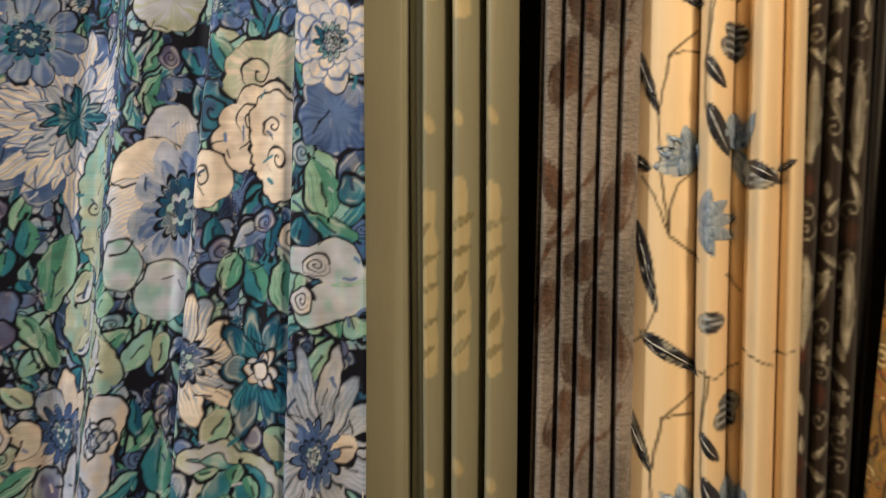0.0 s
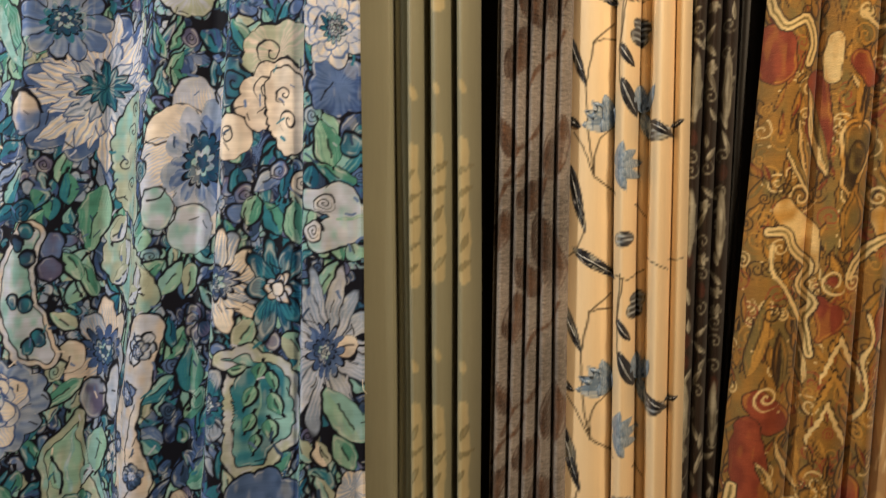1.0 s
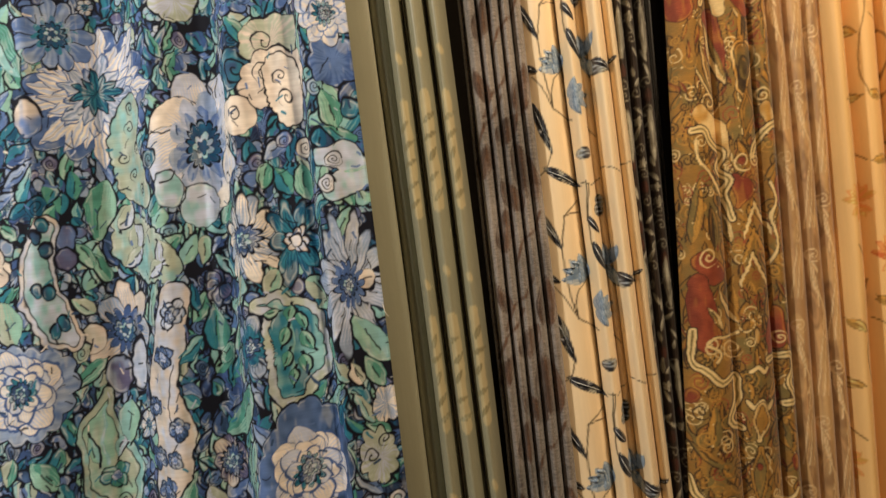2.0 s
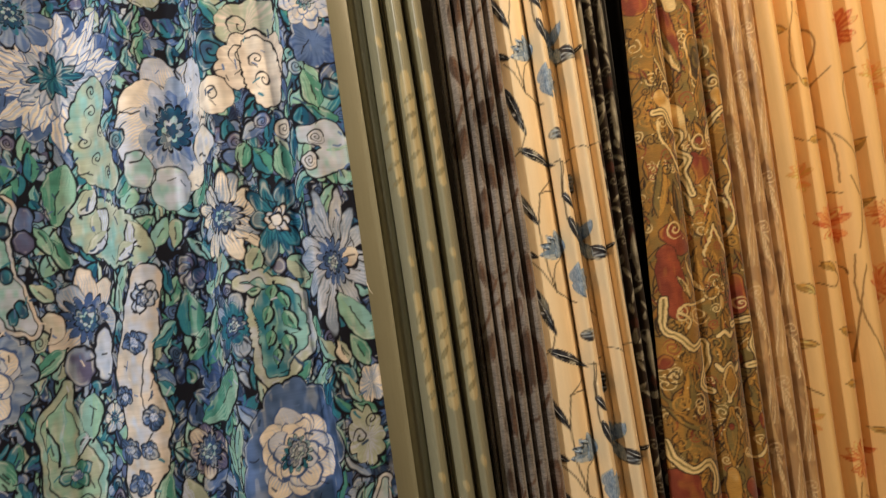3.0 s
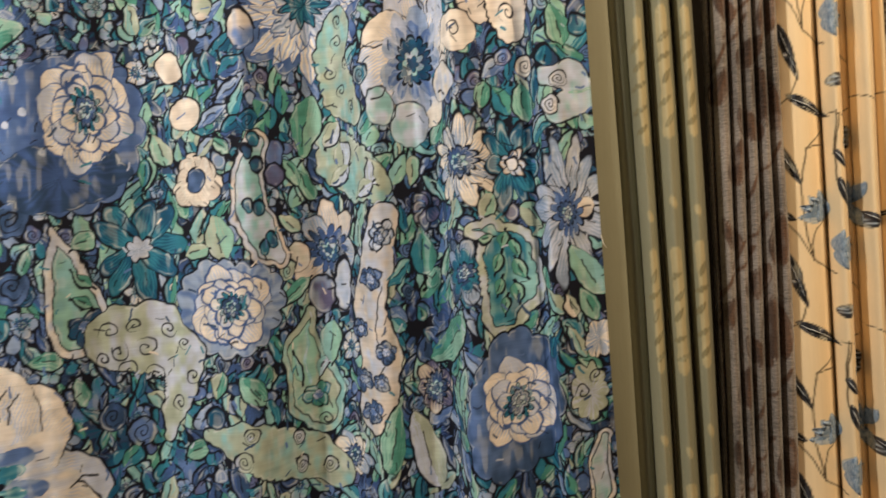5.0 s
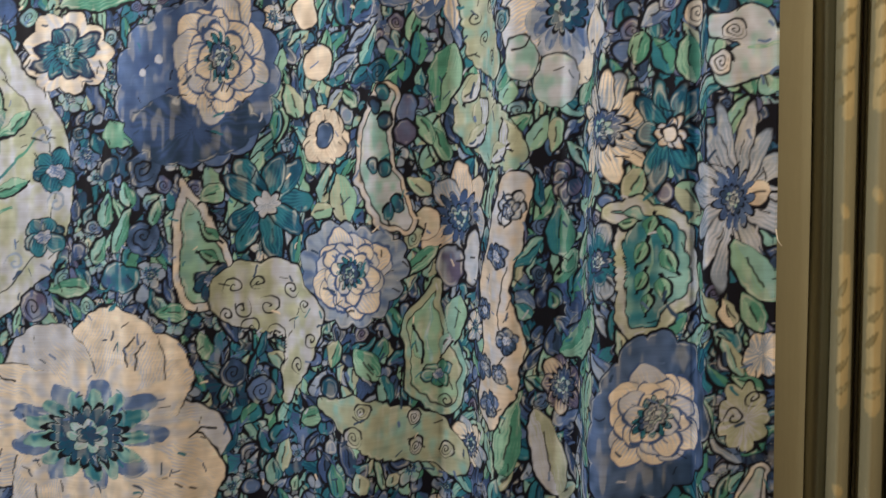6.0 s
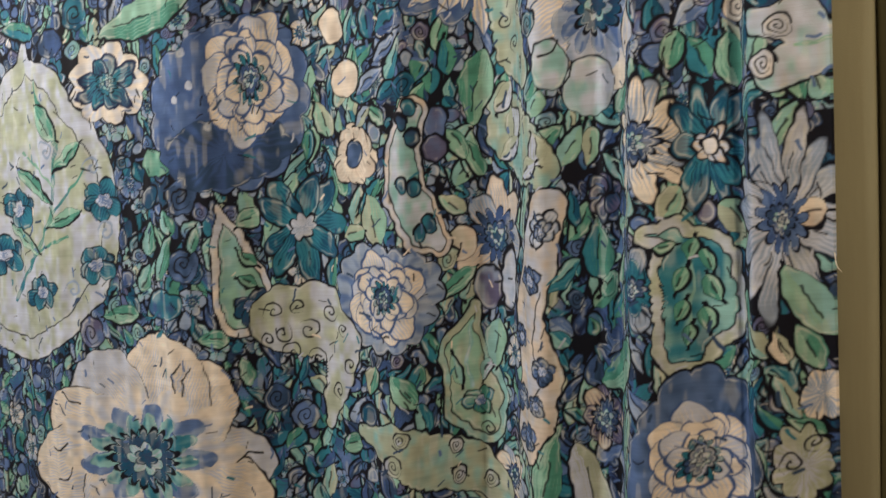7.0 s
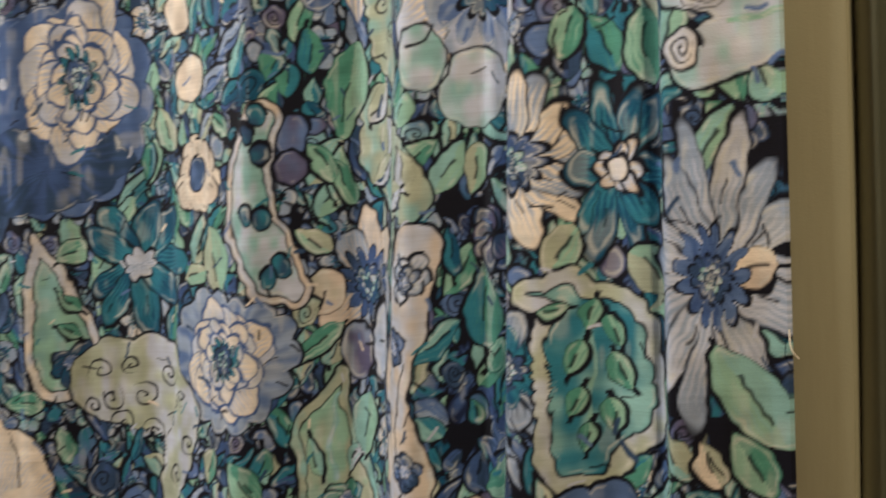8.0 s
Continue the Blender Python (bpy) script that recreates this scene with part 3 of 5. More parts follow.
oval(blue, -0.537, 1.460, 0.0151, 0.0201, 10, MAUVE, PERI)
oval(blue, -0.536, 1.432, 0.0152, 0.0146, 10, PERI, MAUVE)
leaf(blue, -0.516, 1.364, 0.0416, 0.0183, 146, SAGE, MINT)
oval(blue, -0.506, 1.315, 0.0188, 0.0197, 0, BLUSH, SAGE)
rose(blue, -0.523, 1.301, 0.0127, SAGE, AQUA)
leaf(blue, -0.513, 1.271, 0.0552, 0.0194, -144, GREEN, MINT)
# the bean
drop(blue, [(-0.564, 1.479, 0.0165), (-0.579, 1.434, 0.0235), (-0.575, 1.382, 0.0278), (-0.553, 1.341, 0.0269), (-0.534, 1.323, 0.0162)], BLUSH, PALE, 0.0070, PALE, AQUA)
oval(blue, -0.578, 1.464, 0.0065, 0.0090, 0, SEA, SLATE)
oval(blue, -0.564, 1.446, 0.0072, 0.0091, 0, SEA, SLATE)
oval(blue, -0.579, 1.393, 0.0064, 0.0088, 0, SEA, SLATE)
oval(blue, -0.562, 1.391, 0.0073, 0.0089, 0, SEA, SLATE)
oval(blue, -0.546, 1.346, 0.0078, 0.0089, 0, SEA, SLATE)
oval(blue, -0.559, 1.336, 0.0073, 0.0088, 0, SEA, SLATE)
oval(blue, -0.568, 1.483, 0.0071, 0.0091, 0, SEA, SLATE)
# ring flower and buds
bloom(blue, -0.651, 1.432, 0.0404, 11, BLUSH, CREAM, 0.75, INK, sq=0.90)
petals(blue, -0.651, 1.432, 0.0299, 11, CREAM, BLUSH, 0.06, edge=0, sq=0.91)
oval(blue, -0.654, 1.433, 0.0126, 0.0142, 0, SLATE, PERI)
oval(blue, -0.665, 1.523, 0.0216, 0.0221, 0, CREAM, BLUSH)
oval(blue, -0.687, 1.587, 0.0176, 0.0203, 0, CREAM, BLUSH)
oval(blue, -0.636, 1.667, 0.0143, 0.0190, 0, SAGE, BLUSH)
oval(blue, -0.581, 1.630, 0.0193, 0.0266, 0, PERI, BLUSH)
leaf(blue, -0.701, 1.477, 0.0532, 0.0247, 121, SAGE, MINT)
leaf(blue, -0.636, 1.477, 0.0326, 0.0181, 38, SAGE, LAV)
leaf(blue, -0.726, 1.448, 0.0376, 0.0176, -99, GREEN, SEA)
bloom(blue, -0.733, 1.350, 0.0759, 9, TEAL, SEA, 0.42, INK, sq=0.86)
petals(blue, -0.733, 1.349, 0.0175, 7, LAV, PALE, 0.15, sq=0.92)
leaf(blue, -0.622, 1.356, 0.0657, 0.0402, 108, MINT, SAGE)
leaf(blue, -0.655, 1.339, 0.0322, 0.0205, -165, SAGE, MINT)
# the round mum on its violet disc
petals(blue, -0.608, 1.263, 0.0714, 15, PERI, LAV, 0.06, sq=1.04)
mumbloom(blue, -0.608, 1.263, 0.0571, 13, CREAM, PALE, BLUE, sq=1.01)
# the curled plume
drop(blue, [(-0.762, 1.236, 0.0390), (-0.720, 1.230, 0.0453), (-0.679, 1.202, 0.0310), (-0.684, 1.157, 0.0198), (-0.702, 1.102, 0.0056)], SAGE, PALE, 0, None, None, scallop=0.003)
curl(blue, -0.773, 1.245, 0.0139, 20, 1.4)
curl(blue, -0.742, 1.251, 0.0121, 90, 1.4)
curl(blue, -0.699, 1.240, 0.0115, 160, 1.4)
curl(blue, -0.749, 1.192, 0.0153, 30, 1.4)
curl(blue, -0.716, 1.184, 0.0120, 0, 1.4)
curl(blue, -0.665, 1.179, 0.0105, 120, 1.4)
curl(blue, -0.686, 1.142, 0.0098, 60, 1.4)
curl(blue, -0.761, 1.216, 0.0118, 220, 1.4)
curl(blue, -0.678, 1.219, 0.0093, 80, 1.4)
curl(blue, -0.726, 1.218, 0.0142, 300, 1.4)
curl(blue, -0.782, 1.209, 0.0096, 45, 1.4)
# the tall drop, the dotted strip and the leaves round them
drop(blue, [(-0.490, 1.241, 0.0061), (-0.507, 1.189, 0.0301), (-0.488, 1.134, 0.0417), (-0.477, 1.109, 0.0298)], AQUA, SAGE, 0.010, SAGE, MINT)
stroke(blue, [(-0.494, 1.221), (-0.499, 1.177), (-0.495, 1.147)], 0.0045, PALE, AQUA)
sprig(blue, -0.484, 1.129, 0.0205, GREEN, SEA, sq=0.96)
leaf(blue, -0.513, 1.168, 0.0403, 0.0137, -74, MINT, AQUA)
leaf(blue, -0.478, 1.167, 0.0304, 0.0122, -107, AQUA, PALE)
curl(blue, -0.474, 1.096, 0.0094, 0, 1.4)
leaf(blue, -0.462, 1.200, 0.0575, 0.0319, -97, AQUA, MINT)
drop(blue, [(-0.353, 1.362, 0.0212), (-0.369, 1.308, 0.0266), (-0.389, 1.246, 0.0313), (-0.370, 1.181, 0.0343), (-0.380, 1.116, 0.0329)], BLUSH, PALE, 0, None, None)
stroke(blue, [(-0.360, 1.274), (-0.372, 1.217), (-0.365, 1.188)], 0.0018, INK)
bloom(blue, -0.358, 1.339, 0.0206, 7, PALE, LAV, 0.7, INK, sq=0.92)
sprig(blue, -0.358, 1.339, 0.0113, SLATE, PERI, sq=0.94)
sprig(blue, -0.380, 1.285, 0.0161, SLATE, PERI, sq=1.39)
sprig(blue, -0.405, 1.217, 0.0137, SLATE, PERI, sq=1.45)
sprig(blue, -0.358, 1.188, 0.0164, SLATE, PERI, sq=0.96)
sprig(blue, -0.402, 1.151, 0.0152, SLATE, PERI, sq=1.45)
sprig(blue, -0.367, 1.149, 0.0124, SLATE, PERI, sq=1.07)
sprig(blue, -0.386, 1.110, 0.0164, SLATE, PERI, sq=1.45)
leaf(blue, -0.295, 1.312, 0.0648, 0.0355, 96, GREEN, SEA)
bloom(blue, -0.287, 1.369, 0.0260, 8, MAUVE, SLATE, 0.8, INK, sq=0.83)
leaf(blue, -0.304, 1.422, 0.0412, 0.0183, -96, SAGE, MINT)
leaf(blue, -0.164, 1.366, 0.0382, 0.0257, -111, SAGE, MINT)
leaf(blue, -0.212, 1.367, 0.0315, 0.0282, -122, SAGE, AQUA)
leaf(blue, -0.162, 1.511, 0.0358, 0.0234, -108, MINT, GREEN)
leaf(blue, -0.107, 1.496, 0.0471, 0.0287, 101, GREEN, MINT)
leaf(blue, -0.086, 1.335, 0.0457, 0.0249, -154, SAGE, MINT)
rose(blue, -0.128, 1.556, 0.0106, MAUVE, PERI)
rose(blue, -0.099, 1.541, 0.0126, BLUSH, CREAM)
# the comma with green leaves
drop(blue, [(-0.188, 1.337, 0.0086), (-0.161, 1.339, 0.0137), (-0.140, 1.300, 0.0395), (-0.136, 1.267, 0.0426), (-0.149, 1.235, 0.0304), (-0.159, 1.215, 0.0074)], SAGE, PALE, 0.0115, SEA, AQUA, scallop=0.003)
stroke(blue, [(-0.149, 1.323), (-0.141, 1.289), (-0.146, 1.251)], 0.0027, AQUA, MINT)
leaf(blue, -0.168, 1.327, 0.0184, 0.0108, -169, GREEN, MINT)
leaf(blue, -0.146, 1.321, 0.0243, 0.0132, -102, GREEN, MINT)
leaf(blue, -0.131, 1.310, 0.0241, 0.0128, -66, GREEN, MINT)
leaf(blue, -0.154, 1.292, 0.0254, 0.0133, -114, GREEN, MINT)
leaf(blue, -0.125, 1.283, 0.0251, 0.0152, -61, GREEN, MINT)
leaf(blue, -0.153, 1.263, 0.0223, 0.0130, -110, GREEN, MINT)
leaf(blue, -0.132, 1.252, 0.0253, 0.0150, -79, GREEN, MINT)
leaf(blue, -0.147, 1.239, 0.0191, 0.0118, -101, GREEN, MINT)
leaf(blue, -0.104, 1.350, 0.0402, 0.0265, -35, SAGE, MINT)
leaf(blue, -0.248, 1.196, 0.1021, 0.0443, -145, GREEN, MINT)
bloom(blue, -0.286, 1.132, 0.0362, 8, MAUVE, BLUSH, 0.7, INK, sq=0.79)
heart(blue, -0.286, 1.132, 0.0217, BLUE, SLATE, sq=0.80)
# a violet disc with a cream mum, and the foot of the cloth
petals(blue, -0.138, 1.112, 0.0958, 13, PERI, SLATE, 0.05, 0.8, rays=0.15, sq=0.77)
mumbloom(blue, -0.137, 1.114, 0.0598, 11, CREAM, PALE, BLUE, sq=0.91)
bloom(blue, -0.433, 1.049, 0.0289, 10, CREAM, LAV, 0.6, INK, sq=1.47)
heart(blue, -0.433, 1.049, 0.0137, SLATE, BLUE, sq=1.47)
drop(blue, [(-0.646, 1.099, 0.0057), (-0.597, 1.088, 0.0255), (-0.554, 1.067, 0.0327), (-0.495, 1.050, 0.0298), (-0.457, 1.026, 0.0206)], SAGE, AQUA, 0, None, None, scallop=0.002)
rose(blue, -0.585, 1.096, 0.0089, SAGE, PALE)
rose(blue, -0.597, 1.063, 0.0122, SAGE, PALE)
rose(blue, -0.515, 1.078, 0.0085, SAGE, PALE)
rose(blue, -0.510, 1.042, 0.0091, SAGE, PALE)
rose(blue, -0.469, 1.034, 0.0093, SAGE, PALE)
leaf(blue, -0.354, 1.077, 0.0905, 0.0340, 78, GREEN, MINT)
leaf(blue, -0.304, 1.054, 0.1102, 0.0441, 108, SAGE, PALE)
leaf(blue, -0.223, 1.073, 0.0338, 0.0214, 138, GREEN, SEA)
rose(blue, -0.772, 1.134, 0.0183, SLATE, BLUE)
rose(blue, -0.735, 1.110, 0.0171, SAGE, PERI)
leaf(blue, -0.662, 1.081, 0.0320, 0.0260, -151, GREEN, MINT)
leaf(blue, -0.748, 1.082, 0.0299, 0.0231, -130, GREEN, SEA)
leaf(blue, -0.582, 1.153, 0.0473, 0.0310, 128, GREEN, MINT)
leaf(blue, -0.629, 1.162, 0.0388, 0.0226, -103, SAGE, GREEN)
oval(blue, -0.634, 1.119, 0.0135, 0.0124, 0, SLATE, TEAL)
# the column beside the hem
bloom(blue, -0.039, 1.352, 0.1019, 14, LAV, PALE, 0.30, INK, sq=0.60)
leaf(blue, -0.016, 1.355, 0.0315, 0.0264, -177, CREAM, BLUSH)
petals(blue, -0.040, 1.352, 0.0334, 13, BLUE, PERI, 0.24, 0.7, sq=0.65)
heart(blue, -0.040, 1.352, 0.0172, BLUE, SLATE, teeth=11, sq=0.77)
drop(blue, [(-0.059, 1.525, 0.0118), (-0.027, 1.524, 0.0202), (-0.008, 1.496, 0.0193), (-0.047, 1.480, 0.0152)], PALE, AQUA, 0, None, None)
rose(blue, -0.041, 1.520, 0.0103, PALE, CREAM)
rose(blue, -0.055, 1.487, 0.0102, PALE, CREAM)
stroke(blue, [(-0.028, 1.500), (-0.000, 1.506)], 0.0037, MINT, AQUA)
leaf(blue, -0.038, 1.588, 0.0505, 0.0313, 108, GREEN, MINT)
oval(blue, -0.011, 1.586, 0.0123, 0.0146, 0, SLATE, SEA)
drop(blue, [(-0.124, 1.653, 0.0230), (-0.119, 1.616, 0.0252), (-0.116, 1.590, 0.0152)], BLUSH, CREAM, 0, None, None, scallop=0.002)
curl(blue, -0.119, 1.614, 0.0138, 30, 1.4)
curl(blue, -0.128, 1.646, 0.0115, 80, 1.4)
leaf(blue, -0.020, 1.276, 0.0804, 0.0353, 121, AQUA, MINT)
leaf(blue, -0.020, 1.231, 0.0455, 0.0240, 119, GREEN, MINT)
leaf(blue, -0.046, 1.231, 0.0326, 0.0202, 110, SAGE, CREAM)
petals(blue, -0.010, 1.185, 0.0250, 6, LAV, CREAM, 0.12, sq=0.79)
leaf(blue, -0.026, 1.156, 0.0354, 0.0159, 151, GREEN, MINT)
petals(blue, -0.028, 1.118, 0.0372, 9, PALE, SAGE, 0.1, sq=0.74)
curl(blue, -0.038, 1.120, 0.0100, 20, 1.4)
curl(blue, -0.020, 1.138, 0.0087, 80, 1.4)
drop(blue, [(-0.012, 1.055, 0.0105), (-0.023, 1.021, 0.0152), (-0.019, 0.983, 0.0166)], CREAM, PALE, 0.006, AQUA, PALE)
brushwork(blue)
blue.c = blue.c ** 1.14  # the dyes take deep on this cotton
blue_x = np.interp(blue_u, line_u, line_x)
# the hem turns back behind the edge
back = np.linspace(0, 1, 9)[1:]
hem_x, hem_y = EDGE + 0.002 * np.sin(back * math.pi), np.interp(EDGE, line_x, line_y) + 0.004 * back
curtain = sheet("curtain", blue_x, fold(blue_x), blue.c, blue_v, cotton, hang_forward)
hem = sheet("hem", np.concatenate([blue_x[-1:], hem_x, EDGE - 0.03 * back]), np.concatenate([fold(blue_x[-1:]), hem_y, hem_y[-1] + 0.002 * back]),
            np.repeat(blue.c[:, -1:], 17, axis=1), blue_v, cotton, hang_forward)
hem.parent = curtain
tagged(curtain, "hanging cotton curtain printed with blue, teal and cream flowers", "curtain", "curtains in the display row")

# ---- the gathered panels beside it ----


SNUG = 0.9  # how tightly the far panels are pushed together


def gathered(tubes, step=0.0015):
    """The plan line of a bunched panel: each tube from x0 to x1 comes forward by depth from its base."""
    px, py = [], []
    for x0, x1, depth, base in tubes:
        s = np.linspace(0, 1, max(9, int((x1 - x0 + depth) / step)))
        s = 0.5 - 0.5 * np.cos(s * math.pi)
        px.append(x0 + (x1 - x0) * s)
        py.append(base - depth * np.sin(s * math.pi) ** 0.75)
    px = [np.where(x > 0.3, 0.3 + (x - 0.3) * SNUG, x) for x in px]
    return np.concatenate(px) + np.arange(sum(map(len, px))) * 1e-7, np.concatenate(py)


def sway(amount, flare=0.0, middle=0.0, seed=0.0, swing=0.0):
    """How a panel hangs: it wavers a little, widens towards the floor on its left, and may swing out of plumb."""
    def lean(co):
        z = co[..., 2]
        co[..., 0] += amount * (np.sin(z * 5.1 + seed) + 0.5 * np.sin(z * 11 + 2 * seed + co[..., 0] * 60))
        co[..., 1] += amount * 1.5 * np.sin(z * 7.3 + seed + co[..., 0] * 45)
        co[..., 0] += swing * (z - 1.5) - flare * (1.5 - z) * np.clip((middle - co[..., 0]) / 0.05, 0, 1)
    return lean


def panel(name, tubes, step, ground, seed, paint, mat, label, lean, low=0.80, high=1.85, wobble=0.001):
    px, py = gathered(tubes)
    rows = heights(low, high, step)
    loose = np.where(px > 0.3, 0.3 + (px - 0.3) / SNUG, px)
    cl = Cloth(loose, rows, ground, seed, wobble, 0.001, 0.1)
    cl.bare = np.minimum(np.asarray(ground) * 1.5, 0.8)
    paint(cl)
    return tagged(sheet(name, px, py, cl.c, rows, mat, lean), label, "curtain", "curtains in the display row")


def paint_sage(cl):
    pale, warm = hue("bfb28c"), hue("938a69")
    r = cl.rng
    # woven figures; the sheen of their shiny threads is painted in as paler dye
    for x0, x1 in ((0.086, 0.102), (0.112, 0.133), (0.143, 0.160)):
        m = (x0 + x1) / 2
        for q in range(-4, 5):
            z = 1.515 + 0.30 * q + r.uniform(-0.012, 0.012)
            stroke(cl, [(m, z + 0.075), (m + 0.001, z - 0.075)], (x1 - x0) * 0.66, pale)
            for dz in (0.045, 0.02, -0.005, -0.035, -0.06):
                leaf(cl, m + r.uniform(-0.003, 0.003), z + dz, 0.02, 0.006, r.uniform(20, 70), warm, warm, False, edge=0)
            oval(cl, m, z + 0.13 + r.uniform(-0.01, 0.01), 0.004, 0.008, 20, pale, pale, edge=0)


def paint_chenille(cl):
    brown, dark = hue("5e4638"), hue("4c3a31")
    r = cl.rng
    for q in range(-4, 6):
        for x, dz, l, w, a in ((0.190, 0.02, 0.05, 0.022, 70), (0.208, -0.075, 0.06, 0.024, 80), (0.226, 0.06, 0.05, 0.026, 60), (0.243, 0.0, 0.09, 0.032, 100), (0.251, 0.11, 0.07, 0.026, 80), (0.222, -0.03, 0.05, 0.024, 120), (0.197, 0.12, 0.05, 0.018, 110)):
            leaf(cl, x, 1.47 + 0.286 * q + dz, l, w, a + r.uniform(-8, 8), brown, dark, False, edge=0)
        for x, dz in ((0.20, 0.07), (0.235, -0.09), (0.215, 0.11)):
            z = 1.47 + 0.286 * q + dz
            stroke(cl, [(x - 0.018, z - 0.03), (x - 0.004, z), (x + 0.012, z + 0.012), (x + 0.022, z + 0.035)], 0.004, brown)


SEWN = []  # the raised embroidery: place, size, angle and thread


def sew(cl, x, z, length, width, angle, col, col_b, vein, edge=0.0, ink=INK):
    leaf(cl, x, z, length, width, angle, col, col_b, vein, edge=edge, ink=ink)
    SEWN.append((x, z, length, width, angle, "petal" if col[2] > 0.1 else "leaf"))


def paint_cream(cl):
    ink, coal, blue_a, blue_b, stem = hue("23242c"), hue("33353f"), hue("6f87a3"), hue("b4c0cc"), hue("54452f")
    for q in range(-3, 5):
        z = 1.4572 + 0.283 * q
        # a climbing stem with its branches
        stroke(cl, [(0.3090, z + 0.2500), (0.2877, z + 0.2319), (0.2804, z + 0.1868), (0.2823, z + 0.1430), (0.2913, z + 0.0923), (0.3154, z + 0.0738)], 0.0018, stem)
        stroke(cl, [(0.3108, z + 0.1446), (0.2956, z + 0.1318), (0.2906, z + 0.1121), (0.2913, z + 0.0923)], 0.0016, stem)
        stroke(cl, [(0.2659, z + 0.1389), (0.2781, z + 0.1233), (0.2913, z + 0.0923)], 0.0016, stem)
        stroke(cl, [(0.2583, z + 0.0022), (0.2740, z + 0.0139), (0.2809, z + 0.0366)], 0.0016, stem)
        stroke(cl, [(0.2868, z + 0.2307), (0.2976, z + 0.2344), (0.3098, z + 0.2338)], 0.0014, stem)
        stroke(cl, [(0.3262, z + 0.2703), (0.3195, z + 0.2240), (0.3196, z + 0.1898), (0.3231, z + 0.1789)], 0.0016, stem)
        stroke(cl, [(0.3232, z - 0.0094), (0.3204, z - 0.0431), (0.3183, z - 0.0621)], 0.0016, stem)
        stroke(cl, [(0.3159, z - 0.0109), (0.3315, z - 0.0140), (0.3476, z - 0.0068)], 0.0014, stem)
        stroke(cl, [(0.3512, z + 0.0069), (0.3635, z + 0.0037), (0.3759, z - 0.0025)], 0.0013, stem)
        stroke(cl, [(0.3757, z + 0.0063), (0.3914, z + 0.0088)], 0.0013, stem)
        stroke(cl, [(0.3377, z + 0.0629), (0.3484, z + 0.0499)], 0.0014, stem)
        # dark leaves
        sew(cl, 0.2921, z + 0.0000, 0.056, 0.0125, -34, ink, coal, False, edge=0.0003)
        sew(cl, 0.2725, z + 0.0687, 0.074, 0.0115, -76, ink, coal, False, edge=0.0003)
        sew(cl, 0.2682, z - 0.0683, 0.062, 0.01, -66, ink, coal, False, edge=0.0003)
        sew(cl, 0.2648, z - 0.1333, 0.022, 0.008, -35, ink, coal, False, edge=0.0003)
        sew(cl, 0.3299, z + 0.1731, 0.042, 0.0125, -68, ink, coal, False, edge=0.0003)
        sew(cl, 0.3267, z + 0.2151, 0.028, 0.009, -55, ink, coal, False, edge=0.0003)
        sew(cl, 0.3652, z + 0.1406, 0.03, 0.009, -30, ink, coal, False, edge=0.0003)
        sew(cl, 0.3826, z + 0.1454, 0.016, 0.005, 25, ink, coal, False, edge=0.0003)
        # open blue flowers, each a fan of petals
        sew(cl, 0.3052, z + 0.1617, 0.034, 0.0143, 105, blue_a, blue_b, False, edge=0.0002, ink=blue_a)
        sew(cl, 0.2989, z + 0.1585, 0.034, 0.0143, 130, blue_a, blue_b, False, edge=0.0002, ink=blue_a)
        sew(cl, 0.2946, z + 0.1529, 0.034, 0.0143, 155, blue_a, blue_b, False, edge=0.0002, ink=blue_a)
        sew(cl, 0.2931, z + 0.1460, 0.034, 0.0143, 180, blue_a, blue_b, False, edge=0.0002, ink=blue_a)
        sew(cl, 0.3205, z + 0.1149, 0.028, 0.0118, 70, blue_a, blue_b, False, edge=0.0002, ink=blue_a)
        sew(cl, 0.3262, z + 0.1109, 0.028, 0.0118, 40, blue_a, blue_b, False, edge=0.0002, ink=blue_a)
        sew(cl, 0.3291, z + 0.1046, 0.028, 0.0118, 10, blue_a, blue_b, False, edge=0.0002, ink=blue_a)
        sew(cl, 0.3281, z + 0.0966, 0.028, 0.0118, -25, blue_a, blue_b, False, edge=0.0002, ink=blue_a)
        sew(cl, 0.3226, z + 0.0907, 0.028, 0.0118, -60, blue_a, blue_b, False, edge=0.0002, ink=blue_a)
        sew(cl, 0.3412, z + 0.1726, 0.03, 0.0126, 95, blue_a, blue_b, False, edge=0.0002, ink=blue_a)
        sew(cl, 0.3496, z + 0.1707, 0.03, 0.0126, 60, blue_a, blue_b, False, edge=0.0002, ink=blue_a)
        sew(cl, 0.3474, z + 0.1447, 0.03, 0.0126, -70, blue_a, blue_b, False, edge=0.0002, ink=blue_a)
        # striped buds
        for x, bud, long in ((0.3259, z + 0.0271, 0.022), (0.3620, z - 0.1466, 0.028), (0.3390, z + 0.2341, 0.016), (0.3415, z - 0.0368, 0.016)):
            oval(cl, x, bud, long / 2, 0.0085, 8, ink, coal, edge=0)
            for part in (-0.003, 0.0025):
                stroke(cl, [(x - long * 0.4, bud + part), (x + long * 0.42, bud + part + 0.002)], 0.0016, blue_b)


